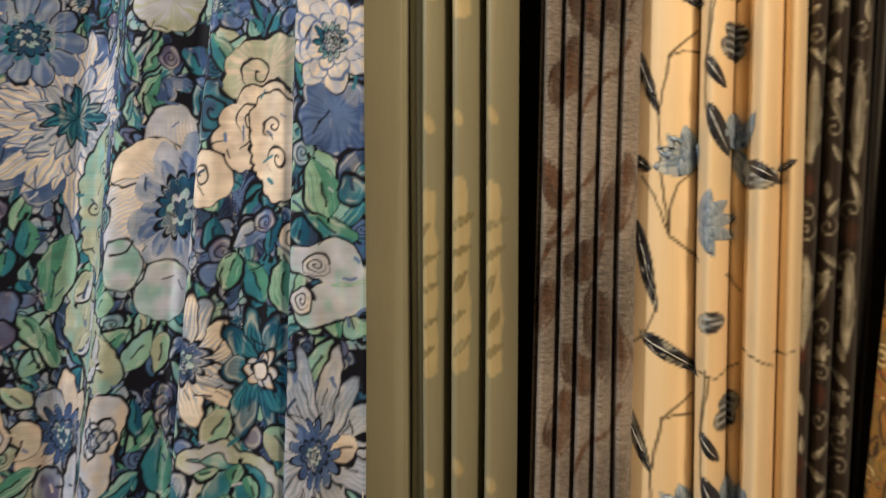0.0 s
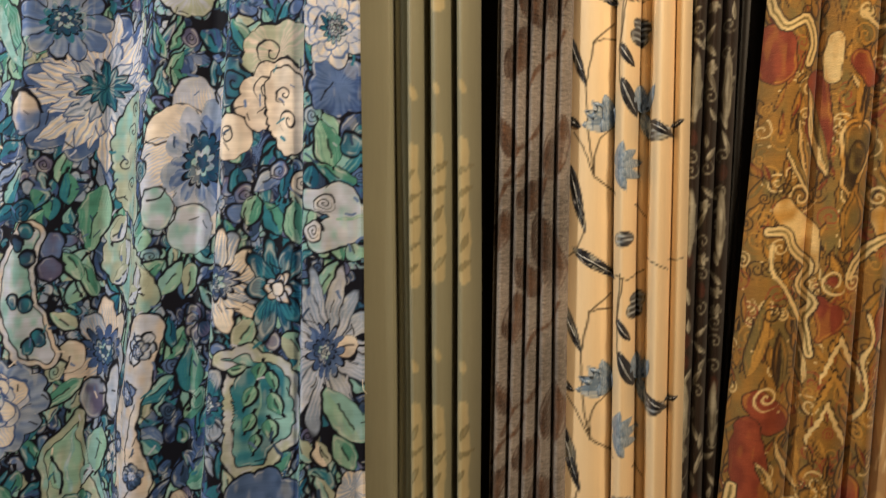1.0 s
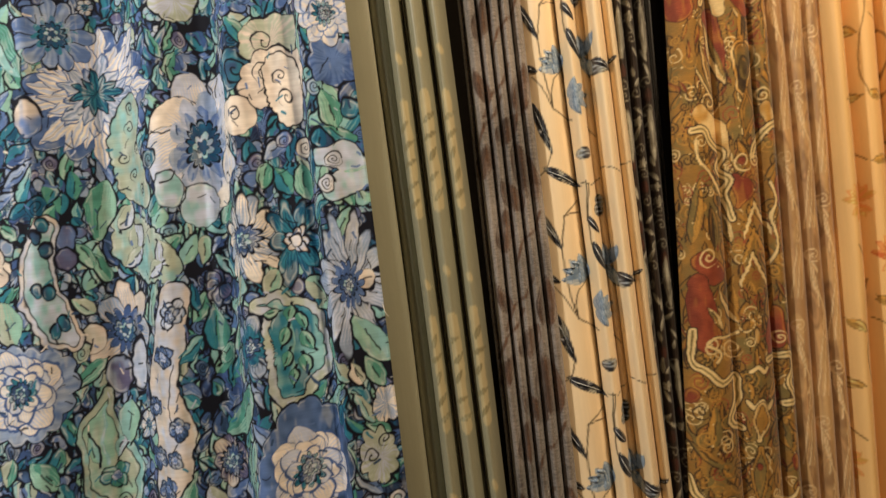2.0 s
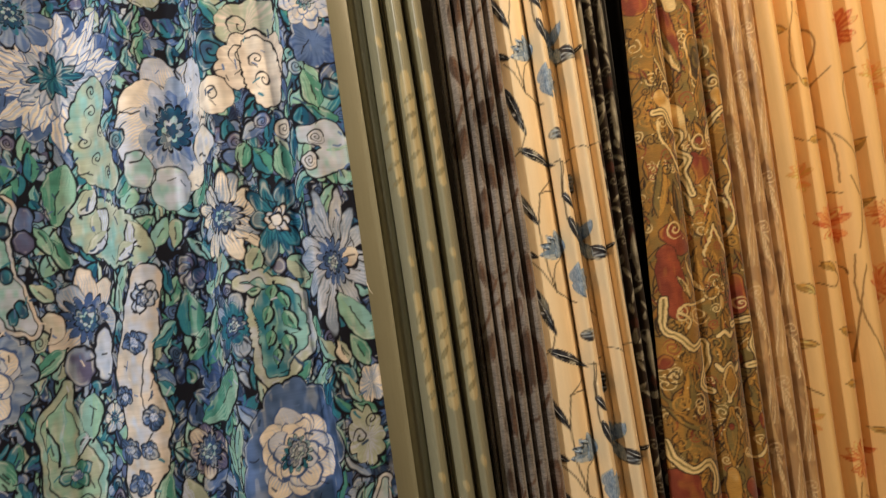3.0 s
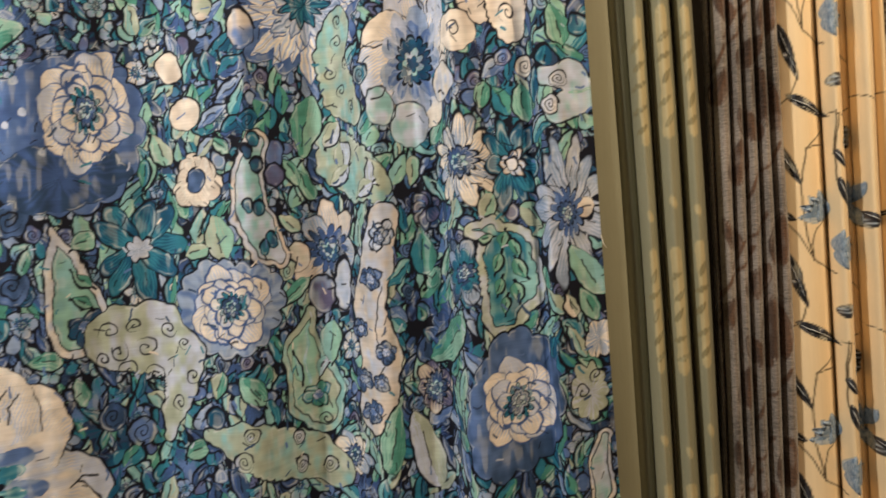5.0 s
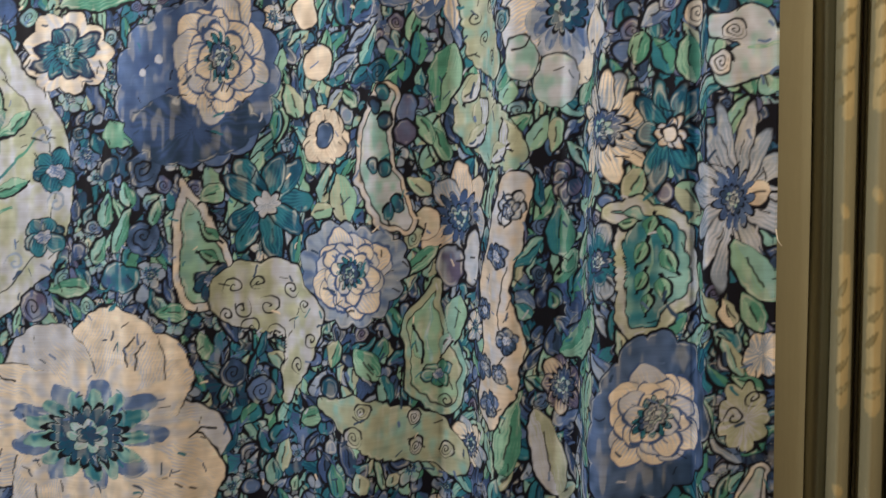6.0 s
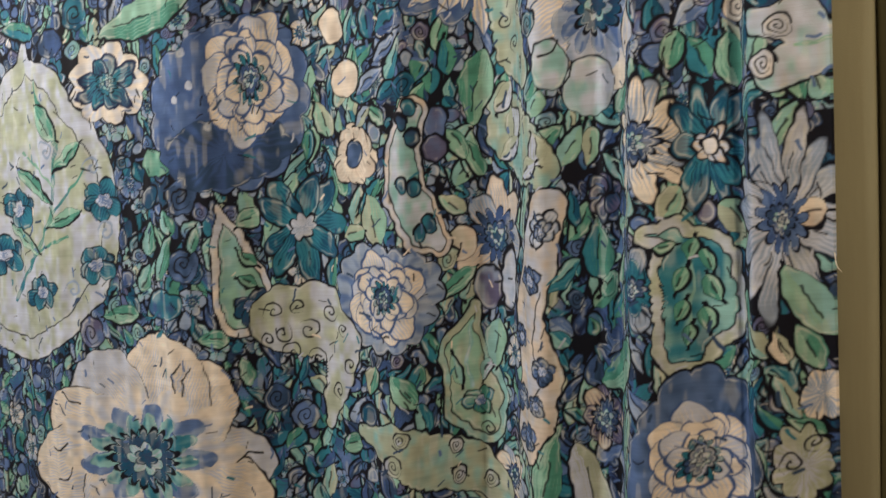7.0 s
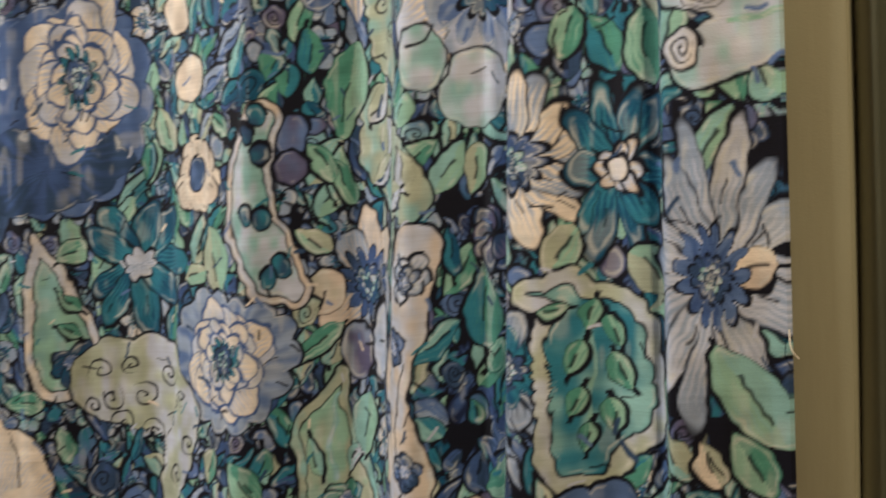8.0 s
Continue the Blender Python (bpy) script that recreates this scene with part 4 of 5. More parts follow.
def paint_dark(cl):
    silver, rust, pale = hue("8d897b"), hue("4a2a22"), hue("b5b1a2")
    r = cl.rng
    for q in range(-30, 42):
        z = 1.5 + 0.018 * q
        for x in (0.398, 0.414, 0.431):
            kind = r.uniform()
            zz = z + r.uniform(-0.006, 0.006)
            if kind < 0.45:
                leaf(cl, x + r.uniform(-0.005, 0.005), zz, r.uniform(0.012, 0.026), 0.005, r.uniform(30, 150), silver, pale, False, edge=0)
            elif kind < 0.7:
                curl(cl, x, zz, 0.008, r.uniform(0, 360), 1.3, silver, 0.0016)
            elif kind < 0.85:
                oval(cl, x, zz, 0.006, 0.008, 0, rust, rust, edge=0)
            else:
                petals(cl, x, zz, 0.007, 5, silver, pale, 0.2, edge=0)
    for z in (1.30, 1.50, 1.16, 1.64):
        for x in (0.399, 0.432):
            oval(cl, x, z, 0.005, 0.034, 0, silver, pale, edge=0)


def chevron(cl, u, v, half, rise, thick, col, col_b=None):
    w = cl.window(u, v, half + rise)
    if w:
        k, x, y = w
        step = np.round(np.abs(x) / half * 4) / 4 * half
        f = y + (0.65 * np.abs(x) + 0.35 * step) * rise / half
        cl.lay(k, np.minimum(thick / 2 - np.abs(f), half - np.abs(x)), col, col_b)


def ribbon(cl, points, coats):
    """A bent band laid in coats of a width and a dye each, the widest first."""
    for width, dye in coats:
        stroke(cl, curve_points(points, 4), width, dye)


def paint_paisley(cl):
    gold, ochre, red, rust, cream, brown, olive = hue("b8883c"), hue("946b2c"), hue("78301c"), hue("944428"), hue("e2c68c"), hue("33200e"), hue("776536")
    r = cl.rng
    k = (slice(None), slice(None))
    cl.lay(k, 0.01 + 0 * cl.c[..., 0], ochre, olive)
    for _ in range(1150):
        x, z = r.uniform(0.455, 0.61), r.uniform(0.75, 1.9)
        if r.uniform() < 0.5:
            curl(cl, x, z, r.uniform(0.006, 0.014), r.uniform(0, 360), 1.8, (ochre, brown, gold, cream, rust)[r.integers(5)], 0.0015)
        else:
            leaf(cl, x, z, r.uniform(0.012, 0.028), r.uniform(0.004, 0.008), r.uniform(50, 130), (gold, olive, ochre, red, brown)[r.integers(5)], ochre, False, 0.001, brown)
    for q in (-1, 0, 1):
        z = 1.35 + 0.695 * q
        drop(cl, [(0.519, z + 0.290, 0.0102), (0.524, z + 0.248, 0.0126), (0.530, z + 0.208, 0.0047)], red, rust, ink=brown)
        drop(cl, [(0.623, z + 0.287, 0.0055), (0.613, z + 0.234, 0.0071), (0.607, z + 0.210, 0.0031)], red, rust, ink=brown)
        drop(cl, [(0.537, z + 0.074, 0.0079), (0.550, z + 0.060, 0.0149), (0.538, z + 0.039, 0.0039)], red, rust, ink=brown)
        drop(cl, [(0.600, z + 0.070, 0.0047), (0.597, z + 0.042, 0.0063)], red, rust, ink=brown)
        drop(cl, [(0.484, z - 0.025, 0.0118), (0.501, z - 0.043, 0.0157)], red, rust, ink=brown)
        drop(cl, [(0.478, z - 0.055, 0.0133), (0.480, z - 0.083, 0.0173), (0.487, z - 0.128, 0.0181)], red, rust, ink=brown)
        drop(cl, [(0.581, z - 0.104, 0.0094), (0.578, z - 0.140, 0.0133), (0.570, z - 0.155, 0.0039)], red, rust, ink=brown)
        drop(cl, [(0.598, z - 0.123, 0.0047), (0.598, z - 0.143, 0.0055)], red, rust, ink=brown)
        drop(cl, [(0.467, z - 0.372, 0.0236), (0.474, z - 0.388, 0.0196)], red, rust, ink=brown)
        drop(cl, [(0.560, z - 0.386, 0.0102), (0.571, z - 0.403, 0.0079)], red, rust, ink=brown)
        oval(cl, 0.464, z - 0.202, 0.0087, 0.0102, 0, red, rust, 0.001, brown)
        oval(cl, 0.593, z - 0.301, 0.0052, 0.0102, 0, red, rust, 0.001, brown)
        oval(cl, 0.546, z - 0.255, 0.0057, 0.0059, 0, red, rust, 0.001, brown)
        leaf(cl, 0.522, z + 0.241, 0.0871, 0.0118, 105, olive, cream, True, 0.0009, brown)
        leaf(cl, 0.510, z + 0.226, 0.0679, 0.0086, 103, olive, cream, True, 0.0009, brown)
        leaf(cl, 0.506, z + 0.204, 0.0544, 0.0079, 124, olive, cream, True, 0.0009, brown)
        leaf(cl, 0.560, z + 0.286, 0.0242, 0.0102, 132, gold, cream, True, 0.0009, brown)
        leaf(cl, 0.593, z + 0.265, 0.0330, 0.0086, -90, olive, gold, True, 0.0009, brown)
        leaf(cl, 0.600, z + 0.236, 0.0515, 0.0079, -108, gold, olive, True, 0.0009, brown)
        curl(cl, 0.511, z + 0.179, 0.0165, 60, 1.7, cream, 0.0022, 1)
        curl(cl, 0.511, z + 0.179, 0.0141, 140, 1.7, brown, 0.0016, 1)
        curl(cl, 0.587, z + 0.179, 0.0102, 90, 1.7, cream, 0.0022, -1)
        curl(cl, 0.494, z + 0.185, 0.0094, 0, 1.7, brown, 0.0016, 1)
        drop(cl, [(0.562, z + 0.236, 0.0181), (0.558, z + 0.194, 0.0102), (0.560, z + 0.178, 0.0024)], cream, gold, 0.0045, olive, brown, ink=brown)
        leaf(cl, 0.564, z + 0.271, 0.0460, 0.0141, -91, gold, brown, True, 0.0009, brown)
        oval(cl, 0.563, z + 0.217, 0.0087, 0.0141, 0, brown, olive, 0.001, brown)
        drop(cl, [(0.566, z + 0.189, 0.0024), (0.563, z + 0.159, 0.0118), (0.557, z + 0.128, 0.0020)], gold, ochre, 0.004, ochre, olive, ink=brown)
        drop(cl, [(0.495, z + 0.165, 0.0118), (0.515, z + 0.142, 0.0157), (0.525, z + 0.112, 0.0094)], cream, gold, ink=brown)
        drop(cl, [(0.588, z + 0.162, 0.0079), (0.595, z + 0.145, 0.0102)], cream, gold, ink=brown)
        ribbon(cl, [(0.481, z + 0.146), (0.497, z + 0.144), (0.509, z + 0.126), (0.525, z + 0.112), (0.517, z + 0.092), (0.531, z + 0.074), (0.522, z + 0.057), (0.530, z + 0.024)], ((0.0122, brown), (0.0085, cream), (0.0021, olive)))
        ribbon(cl, [(0.565, z + 0.103), (0.580, z + 0.130), (0.599, z + 0.140), (0.625, z + 0.145), (0.627, z + 0.120), (0.612, z + 0.101), (0.610, z + 0.073), (0.623, z + 0.069), (0.617, z + 0.043), (0.603, z + 0.036)], ((0.0122, brown), (0.0085, cream), (0.0021, olive)))
        ribbon(cl, [(0.486, z + 0.133), (0.487, z + 0.108), (0.502, z + 0.090), (0.520, z + 0.055)], ((0.0054, brown), (0.0037, cream)))
        curl(cl, 0.549, z + 0.097, 0.0133, 60, 1.7, cream, 0.0022, 1)
        oval(cl, 0.548, z + 0.097, 0.0048, 0.0047, 0, red, rust, 0.001, brown)
        curl(cl, 0.571, z + 0.098, 0.0094, 0, 1.7, cream, 0.0022, -1)
        ribbon(cl, [(0.588, z + 0.067), (0.593, z + 0.042), (0.584, z + 0.019), (0.591, z - 0.015), (0.579, z - 0.041)], ((0.0054, brown), (0.0037, cream)))
        chevron(cl, 0.564, z + 0.044, 0.0201, 0.0373, 0.0031, brown)
        chevron(cl, 0.563, z + 0.038, 0.0201, 0.0373, 0.0094, cream)
        chevron(cl, 0.559, z + 0.012, 0.0201, 0.0373, 0.0031, brown)
        chevron(cl, 0.558, z + 0.005, 0.0201, 0.0373, 0.0094, gold)
        chevron(cl, 0.554, z - 0.020, 0.0201, 0.0373, 0.0031, brown)
        chevron(cl, 0.553, z - 0.026, 0.0201, 0.0373, 0.0094, cream)
        leaf(cl, 0.481, z + 0.040, 0.0810, 0.0181, 81, gold, olive, True, 0.0009, brown)
        leaf(cl, 0.503, z + 0.017, 0.0582, 0.0141, 94, olive, brown, True, 0.0009, brown)
        curl(cl, 0.494, z - 0.022, 0.0133, 20, 1.7, cream, 0.0022, 1)
        curl(cl, 0.491, z + 0.063, 0.0102, 200, 1.7, brown, 0.0022, 1)
        leaf(cl, 0.522, z + 0.014, 0.0423, 0.0102, 104, cream, olive, True, 0.0009, brown)
        curl(cl, 0.584, z - 0.050, 0.0086, 0, 1.7, gold, 0.0022, 1)
        drop(cl, [(0.608, z + 0.293, 0.0157), (0.610, z + 0.264, 0.0118), (0.610, z + 0.239, 0.0020)], cream, gold, 0.005, cream, gold, ink=brown)
        leaf(cl, 0.521, z - 0.085, 0.0471, 0.0173, 87, gold, olive, True, 0.0009, brown)
        leaf(cl, 0.517, z - 0.090, 0.0523, 0.0118, 116, ochre, cream, True, 0.0009, brown)
        leaf(cl, 0.575, z - 0.090, 0.0440, 0.0118, 78, gold, olive, True, 0.0009, brown)
        leaf(cl, 0.498, z - 0.103, 0.0349, 0.0079, 121, cream, olive, True, 0.0009, brown)
        ribbon(cl, [(0.485, z - 0.137), (0.494, z - 0.129), (0.512, z - 0.129), (0.527, z - 0.125)], ((0.0054, brown), (0.0037, cream)))
        ribbon(cl, [(0.485, z - 0.137), (0.502, z - 0.150), (0.496, z - 0.161)], ((0.0054, brown), (0.0037, cream)))
        curl(cl, 0.492, z - 0.138, 0.0118, 40, 1.7, cream, 0.0022, 1)
        curl(cl, 0.584, z - 0.137, 0.0094, 40, 1.7, cream, 0.0022, -1)
        drop(cl, [(0.612, z + 0.257, 0.0020), (0.606, z + 0.218, 0.0126), (0.603, z + 0.187, 0.0024)], gold, ochre, 0.005, olive, cream, ink=brown)
        oval(cl, 0.551, z - 0.132, 0.0039, 0.0102, 0, cream, gold, 0.001, brown)
        ribbon(cl, [(0.468, z - 0.117), (0.465, z - 0.156), (0.481, z - 0.170), (0.501, z - 0.189), (0.520, z - 0.182), (0.520, z - 0.212), (0.509, z - 0.242), (0.522, z - 0.253)], ((0.0122, brown), (0.0085, cream), (0.0021, olive)))
        ribbon(cl, [(0.564, z - 0.166), (0.594, z - 0.160), (0.600, z - 0.177), (0.592, z - 0.198), (0.601, z - 0.223), (0.584, z - 0.224)], ((0.0122, brown), (0.0085, cream), (0.0021, olive)))
        ribbon(cl, [(0.531, z - 0.217), (0.540, z - 0.225), (0.549, z - 0.218), (0.558, z - 0.228), (0.566, z - 0.220)], ((0.0085, brown), (0.0054, cream)))
        ribbon(cl, [(0.539, z - 0.178), (0.549, z - 0.174), (0.557, z - 0.181), (0.562, z - 0.176)], ((0.0073, brown), (0.0048, cream)))
        leaf(cl, 0.534, z - 0.202, 0.0242, 0.0118, -83, olive, gold, True, 0.0009, brown)
        leaf(cl, 0.570, z - 0.205, 0.0284, 0.0118, -118, olive, gold, True, 0.0009, brown)
        drop(cl, [(0.549, z - 0.227, 0.0071), (0.548, z - 0.243, 0.0118), (0.543, z - 0.266, 0.0031)], gold, cream, 0.004, gold, ochre, ink=brown)
        chevron(cl, 0.544, z - 0.276, 0.0157, 0.0236, 0.0047, brown)
        chevron(cl, 0.542, z - 0.289, 0.0157, 0.0236, 0.0047, cream)
        chevron(cl, 0.538, z - 0.308, 0.0157, 0.0236, 0.0047, brown)
        drop(cl, [(0.544, z - 0.278, 0.0031), (0.540, z - 0.312, 0.0118), (0.537, z - 0.359, 0.0020)], ochre, gold, 0.004, olive, ochre, ink=brown)
        oval(cl, 0.540, z - 0.303, 0.0035, 0.0047, 0, red, rust, 0.001, brown)
        leaf(cl, 0.488, z - 0.243, 0.0551, 0.0157, 86, olive, gold, True, 0.0009, brown)
        curl(cl, 0.480, z - 0.261, 0.0126, 20, 1.7, gold, 0.0022, 1)
        curl(cl, 0.501, z - 0.272, 0.0102, 200, 1.7, cream, 0.0018, 1)
        leaf(cl, 0.481, z - 0.284, 0.0539, 0.0102, 137, ochre, olive, True, 0.0009, brown)
        curl(cl, 0.472, z - 0.224, 0.0102, 90, 1.7, brown, 0.0018, 1)
        curl(cl, 0.500, z - 0.303, 0.0133, 80, 1.7, olive, 0.0022, 1)
        ribbon(cl, [(0.456, z - 0.312), (0.464, z - 0.336), (0.481, z - 0.352), (0.504, z - 0.346), (0.513, z - 0.367), (0.508, z - 0.386)], ((0.0122, brown), (0.0085, cream), (0.0021, olive)))
        ribbon(cl, [(0.559, z - 0.343), (0.579, z - 0.354), (0.592, z - 0.336)], ((0.0054, brown), (0.0037, cream)))
        curl(cl, 0.563, z - 0.341, 0.0079, 40, 1.7, cream, 0.0022, 1)
        drop(cl, [(0.534, z - 0.366, 0.0071), (0.533, z - 0.382, 0.0094), (0.533, z - 0.399, 0.0079)], cream, gold, ink=brown)
        leaf(cl, 0.582, z - 0.266, 0.0379, 0.0102, 102, olive, gold, True, 0.0009, brown)
        leaf(cl, 0.567, z - 0.321, 0.0310, 0.0102, 88, gold, ochre, True, 0.0009, brown)
        for _ in range(60):
            oval(cl, r.uniform(0.46, 0.6), z + r.uniform(-0.35, 0.35), 0.0011, 0.0011, 0, cream, edge=0)


def curve_points(points, steps=6):
    """A smooth line through a few points."""
    out = []
    for i in range(len(points) - 1):
        a, b, c, d = points[max(i - 1, 0)], points[i], points[i + 1], points[min(i + 2, len(points) - 1)]
        for s in range(steps):
            t = s / steps
            out.append(tuple(0.5 * (2 * b[m] + (c[m] - a[m]) * t + (2 * a[m] - 5 * b[m] + 4 * c[m] - d[m]) * t * t + (3 * b[m] - a[m] - 3 * c[m] + d[m]) * t ** 3) for m in (0, 1)))
    return out + [points[-1]]


def paint_shimmer(cl):
    light, pale, deep = hue("c09a68"), hue("dcc094"), hue("94704a")
    r = cl.rng
    for _ in range(160):
        oval(cl, r.uniform(0.60, 0.68), r.uniform(0.7, 1.95), r.uniform(0.004, 0.010), r.uniform(0.02, 0.06), r.uniform(-8, 8), (light, deep)[r.integers(2)], (deep, light)[r.integers(2)], edge=0)
    for q in range(-4, 5):
        for n, x in enumerate((0.617, 0.643, 0.667)):
            z = 1.36 + 0.22 * q + (0.0, 0.09, -0.06)[n]
            # a long feathered scroll of parallel lines with a curled end
            for o in range(5):
                g = 0.003 * o
                stroke(cl, curve_points([(x - 0.010 + g, z - 0.10), (x - 0.003 + g, z - 0.05), (x + 0.004 + g * 0.6, z), (x - 0.002 - g * 0.5, z + 0.05), (x - 0.012 + g * 0.3, z + 0.085)], 4), 0.0013, (pale, light)[o % 2])
            curl(cl, x - 0.004, z + 0.085, 0.011, 40 * n, 1.8, pale, 0.0015)
            curl(cl, x + 0.008, z - 0.03, 0.009, 90 + 40 * n, 1.6, light, 0.0015, -1)
            for t in range(5):
                leaf(cl, x + 0.006 * math.cos(t), z + 0.02 + 0.022 * t - 0.04, 0.018, 0.004, 60 + 14 * t, pale, light, False, 0)


def lily(cl, u, v, r, col, col_b):
    """An open flower seen from the side: a fan of petals up, a shorter one down."""
    for a in (25, 50, 72, 95, 118, 142, 165, 215, 245, 275, 305, 330):
        far = r * (0.52 if a < 180 else 0.42)
        leaf(cl, u + 0.72 * far * math.cos(radians(a)), v + far * math.sin(radians(a)), far * 1.9, r * 0.30, a + 180, col if a % 2 else col_b, col_b, True, 0.0003, col)


def paint_peach(cl):
    stem, petal_a, petal_b, gold, leaf_c = hue("86602e"), hue("c8642e"), hue("e09a58"), hue("d3a04c"), hue("a9823e")
    for q in (-1, 0, 1):
        z = 1.35 + 0.695 * q
        stroke(cl, curve_points([(0.739, z + 0.283), (0.727, z + 0.209), (0.734, z + 0.166)], 5), 0.0017, stem)
        stroke(cl, curve_points([(0.743, z + 0.266), (0.761, z + 0.251), (0.770, z + 0.221), (0.762, z + 0.177)], 5), 0.0017, stem)
        stroke(cl, curve_points([(0.780, z + 0.177), (0.762, z + 0.154), (0.760, z + 0.113), (0.773, z + 0.074), (0.774, z + 0.011)], 5), 0.0017, stem)
        stroke(cl, curve_points([(0.829, z + 0.174), (0.806, z + 0.166), (0.792, z + 0.138), (0.797, z + 0.079)], 5), 0.0017, stem)
        stroke(cl, curve_points([(0.775, z + 0.082), (0.799, z + 0.041), (0.798, z - 0.008), (0.783, z - 0.086)], 5), 0.0017, stem)
        stroke(cl, curve_points([(0.866, z + 0.218), (0.833, z + 0.196)], 5), 0.0017, stem)
        stroke(cl, curve_points([(0.711, z + 0.091), (0.726, z + 0.079)], 5), 0.0017, stem)
        stroke(cl, curve_points([(0.861, z + 0.084), (0.848, z + 0.052), (0.850, z + 0.027)], 5), 0.0017, stem)
        stroke(cl, curve_points([(0.785, z + 0.018), (0.794, z - 0.012)], 5), 0.0017, stem)
        stroke(cl, curve_points([(0.699, z - 0.028), (0.711, z - 0.050)], 5), 0.0017, stem)
        stroke(cl, curve_points([(0.750, z + 0.010), (0.774, z - 0.005)], 5), 0.0017, stem)
        stroke(cl, curve_points([(0.719, z - 0.078), (0.711, z - 0.118), (0.701, z - 0.169), (0.706, z - 0.209)], 5), 0.0017, stem)
        stroke(cl, curve_points([(0.724, z - 0.103), (0.745, z - 0.118), (0.737, z - 0.135), (0.719, z - 0.127)], 5), 0.0017, stem)
        stroke(cl, curve_points([(0.777, z - 0.094), (0.773, z - 0.146), (0.779, z - 0.195), (0.800, z - 0.259)], 5), 0.0017, stem)
        stroke(cl, curve_points([(0.787, z - 0.111), (0.773, z - 0.174), (0.765, z - 0.246)], 5), 0.0017, stem)
        stroke(cl, curve_points([(0.677, z - 0.269), (0.691, z - 0.283)], 5), 0.0017, stem)
        stroke(cl, curve_points([(0.652, z - 0.364), (0.668, z - 0.390)], 5), 0.0017, stem)
        stroke(cl, curve_points([(0.810, z - 0.204), (0.797, z - 0.222), (0.798, z - 0.250)], 5), 0.0017, stem)
        stroke(cl, curve_points([(0.743, z - 0.100), (0.765, z - 0.109), (0.769, z - 0.121)], 5), 0.0017, stem)
        leaf(cl, 0.716, z + 0.248, 0.0243, 0.0118, -25, leaf_c, gold, True, 0.0010, stem)
        leaf(cl, 0.714, z + 0.160, 0.0236, 0.0110, 5, leaf_c, gold, True, 0.0010, stem)
        leaf(cl, 0.745, z + 0.160, 0.0236, 0.0118, -20, leaf_c, gold, True, 0.0010, stem)
        leaf(cl, 0.748, z + 0.077, 0.0291, 0.0102, 0, leaf_c, gold, True, 0.0010, stem)
        leaf(cl, 0.818, z + 0.060, 0.0275, 0.0141, 40, leaf_c, gold, True, 0.0010, stem)
        leaf(cl, 0.814, z - 0.025, 0.0291, 0.0126, 25, leaf_c, gold, True, 0.0010, stem)
        leaf(cl, 0.692, z - 0.133, 0.0243, 0.0110, -35, leaf_c, gold, True, 0.0010, stem)
        leaf(cl, 0.682, z - 0.210, 0.0236, 0.0110, -10, leaf_c, gold, True, 0.0010, stem)
        leaf(cl, 0.733, z - 0.106, 0.0196, 0.0110, -40, leaf_c, gold, True, 0.0010, stem)
        leaf(cl, 0.749, z - 0.201, 0.0275, 0.0126, -20, leaf_c, gold, True, 0.0010, stem)
        leaf(cl, 0.748, z - 0.275, 0.0236, 0.0094, -5, leaf_c, gold, True, 0.0010, stem)
        leaf(cl, 0.776, z - 0.343, 0.0157, 0.0079, -20, leaf_c, gold, True, 0.0010, stem)
        lily(cl, 0.752, z - 0.051, 0.0345, petal_a, petal_b)
        lily(cl, 0.816, z + 0.234, 0.0314, petal_b, petal_a)
        lily(cl, 0.857, z + 0.154, 0.0314, gold, petal_b)
        lily(cl, 0.709, z + 0.024, 0.0291, gold, petal_b)
        lily(cl, 0.837, z - 0.046, 0.0236, petal_a, petal_b)
        lily(cl, 0.818, z - 0.144, 0.0330, petal_a, petal_b)
        lily(cl, 0.669, z - 0.320, 0.0259, gold, petal_b)
        lily(cl, 0.746, z - 0.382, 0.0298, petal_a, petal_b)


sage_curtain = panel("curtain", [(-0.030, 0.060, 0.008, 0.022), (0.058, 0.083, 0.014, 0.044), (0.081, 0.105, 0.032, 0.030), (0.1045, 0.110, 0.008, 0.030), (0.108, 0.137, 0.036, 0.030), (0.138, 0.164, 0.034, 0.030)], 0.003, hue("94927c"), 11, paint_sage, satin,
      "gathered sage green satin curtain with faint woven figures", sway(0.0008, seed=1.0))
panel("curtain", [(0.176, 0.184, 0.02, 0.05), (0.184, 0.202, 0.022, 0.03), (0.202, 0.217, 0.022, 0.03), (0.217, 0.233, 0.022, 0.03), (0.233, 0.248, 0.022, 0.03), (0.248, 0.264, 0.022, 0.034)], 0.003, hue("857d78"), 12, paint_chenille, chenille,
      "bunched grey chenille curtain woven with brown leaves", sway(0.0012, 0.02, 0.28, 2.0))
CREAM_TUBES = [(0.254, 0.314, 0.026, 0.044), (0.312, 0.3385, 0.030, 0.034), (0.338, 0.352, 0.008, 0.046), (0.351, 0.379, 0.034, 0.034), (0.377, 0.396, 0.024, 0.036)]
CREAM_SWAY = sway(0.0008, 0.025, 0.30, 3.0)
cream_curtain = panel("curtain", CREAM_TUBES, 0.002, hue("f2dab4"), 13, paint_cream, silk,
                      "cream silk curtain embroidered with dark vines and blue flowers", CREAM_SWAY)


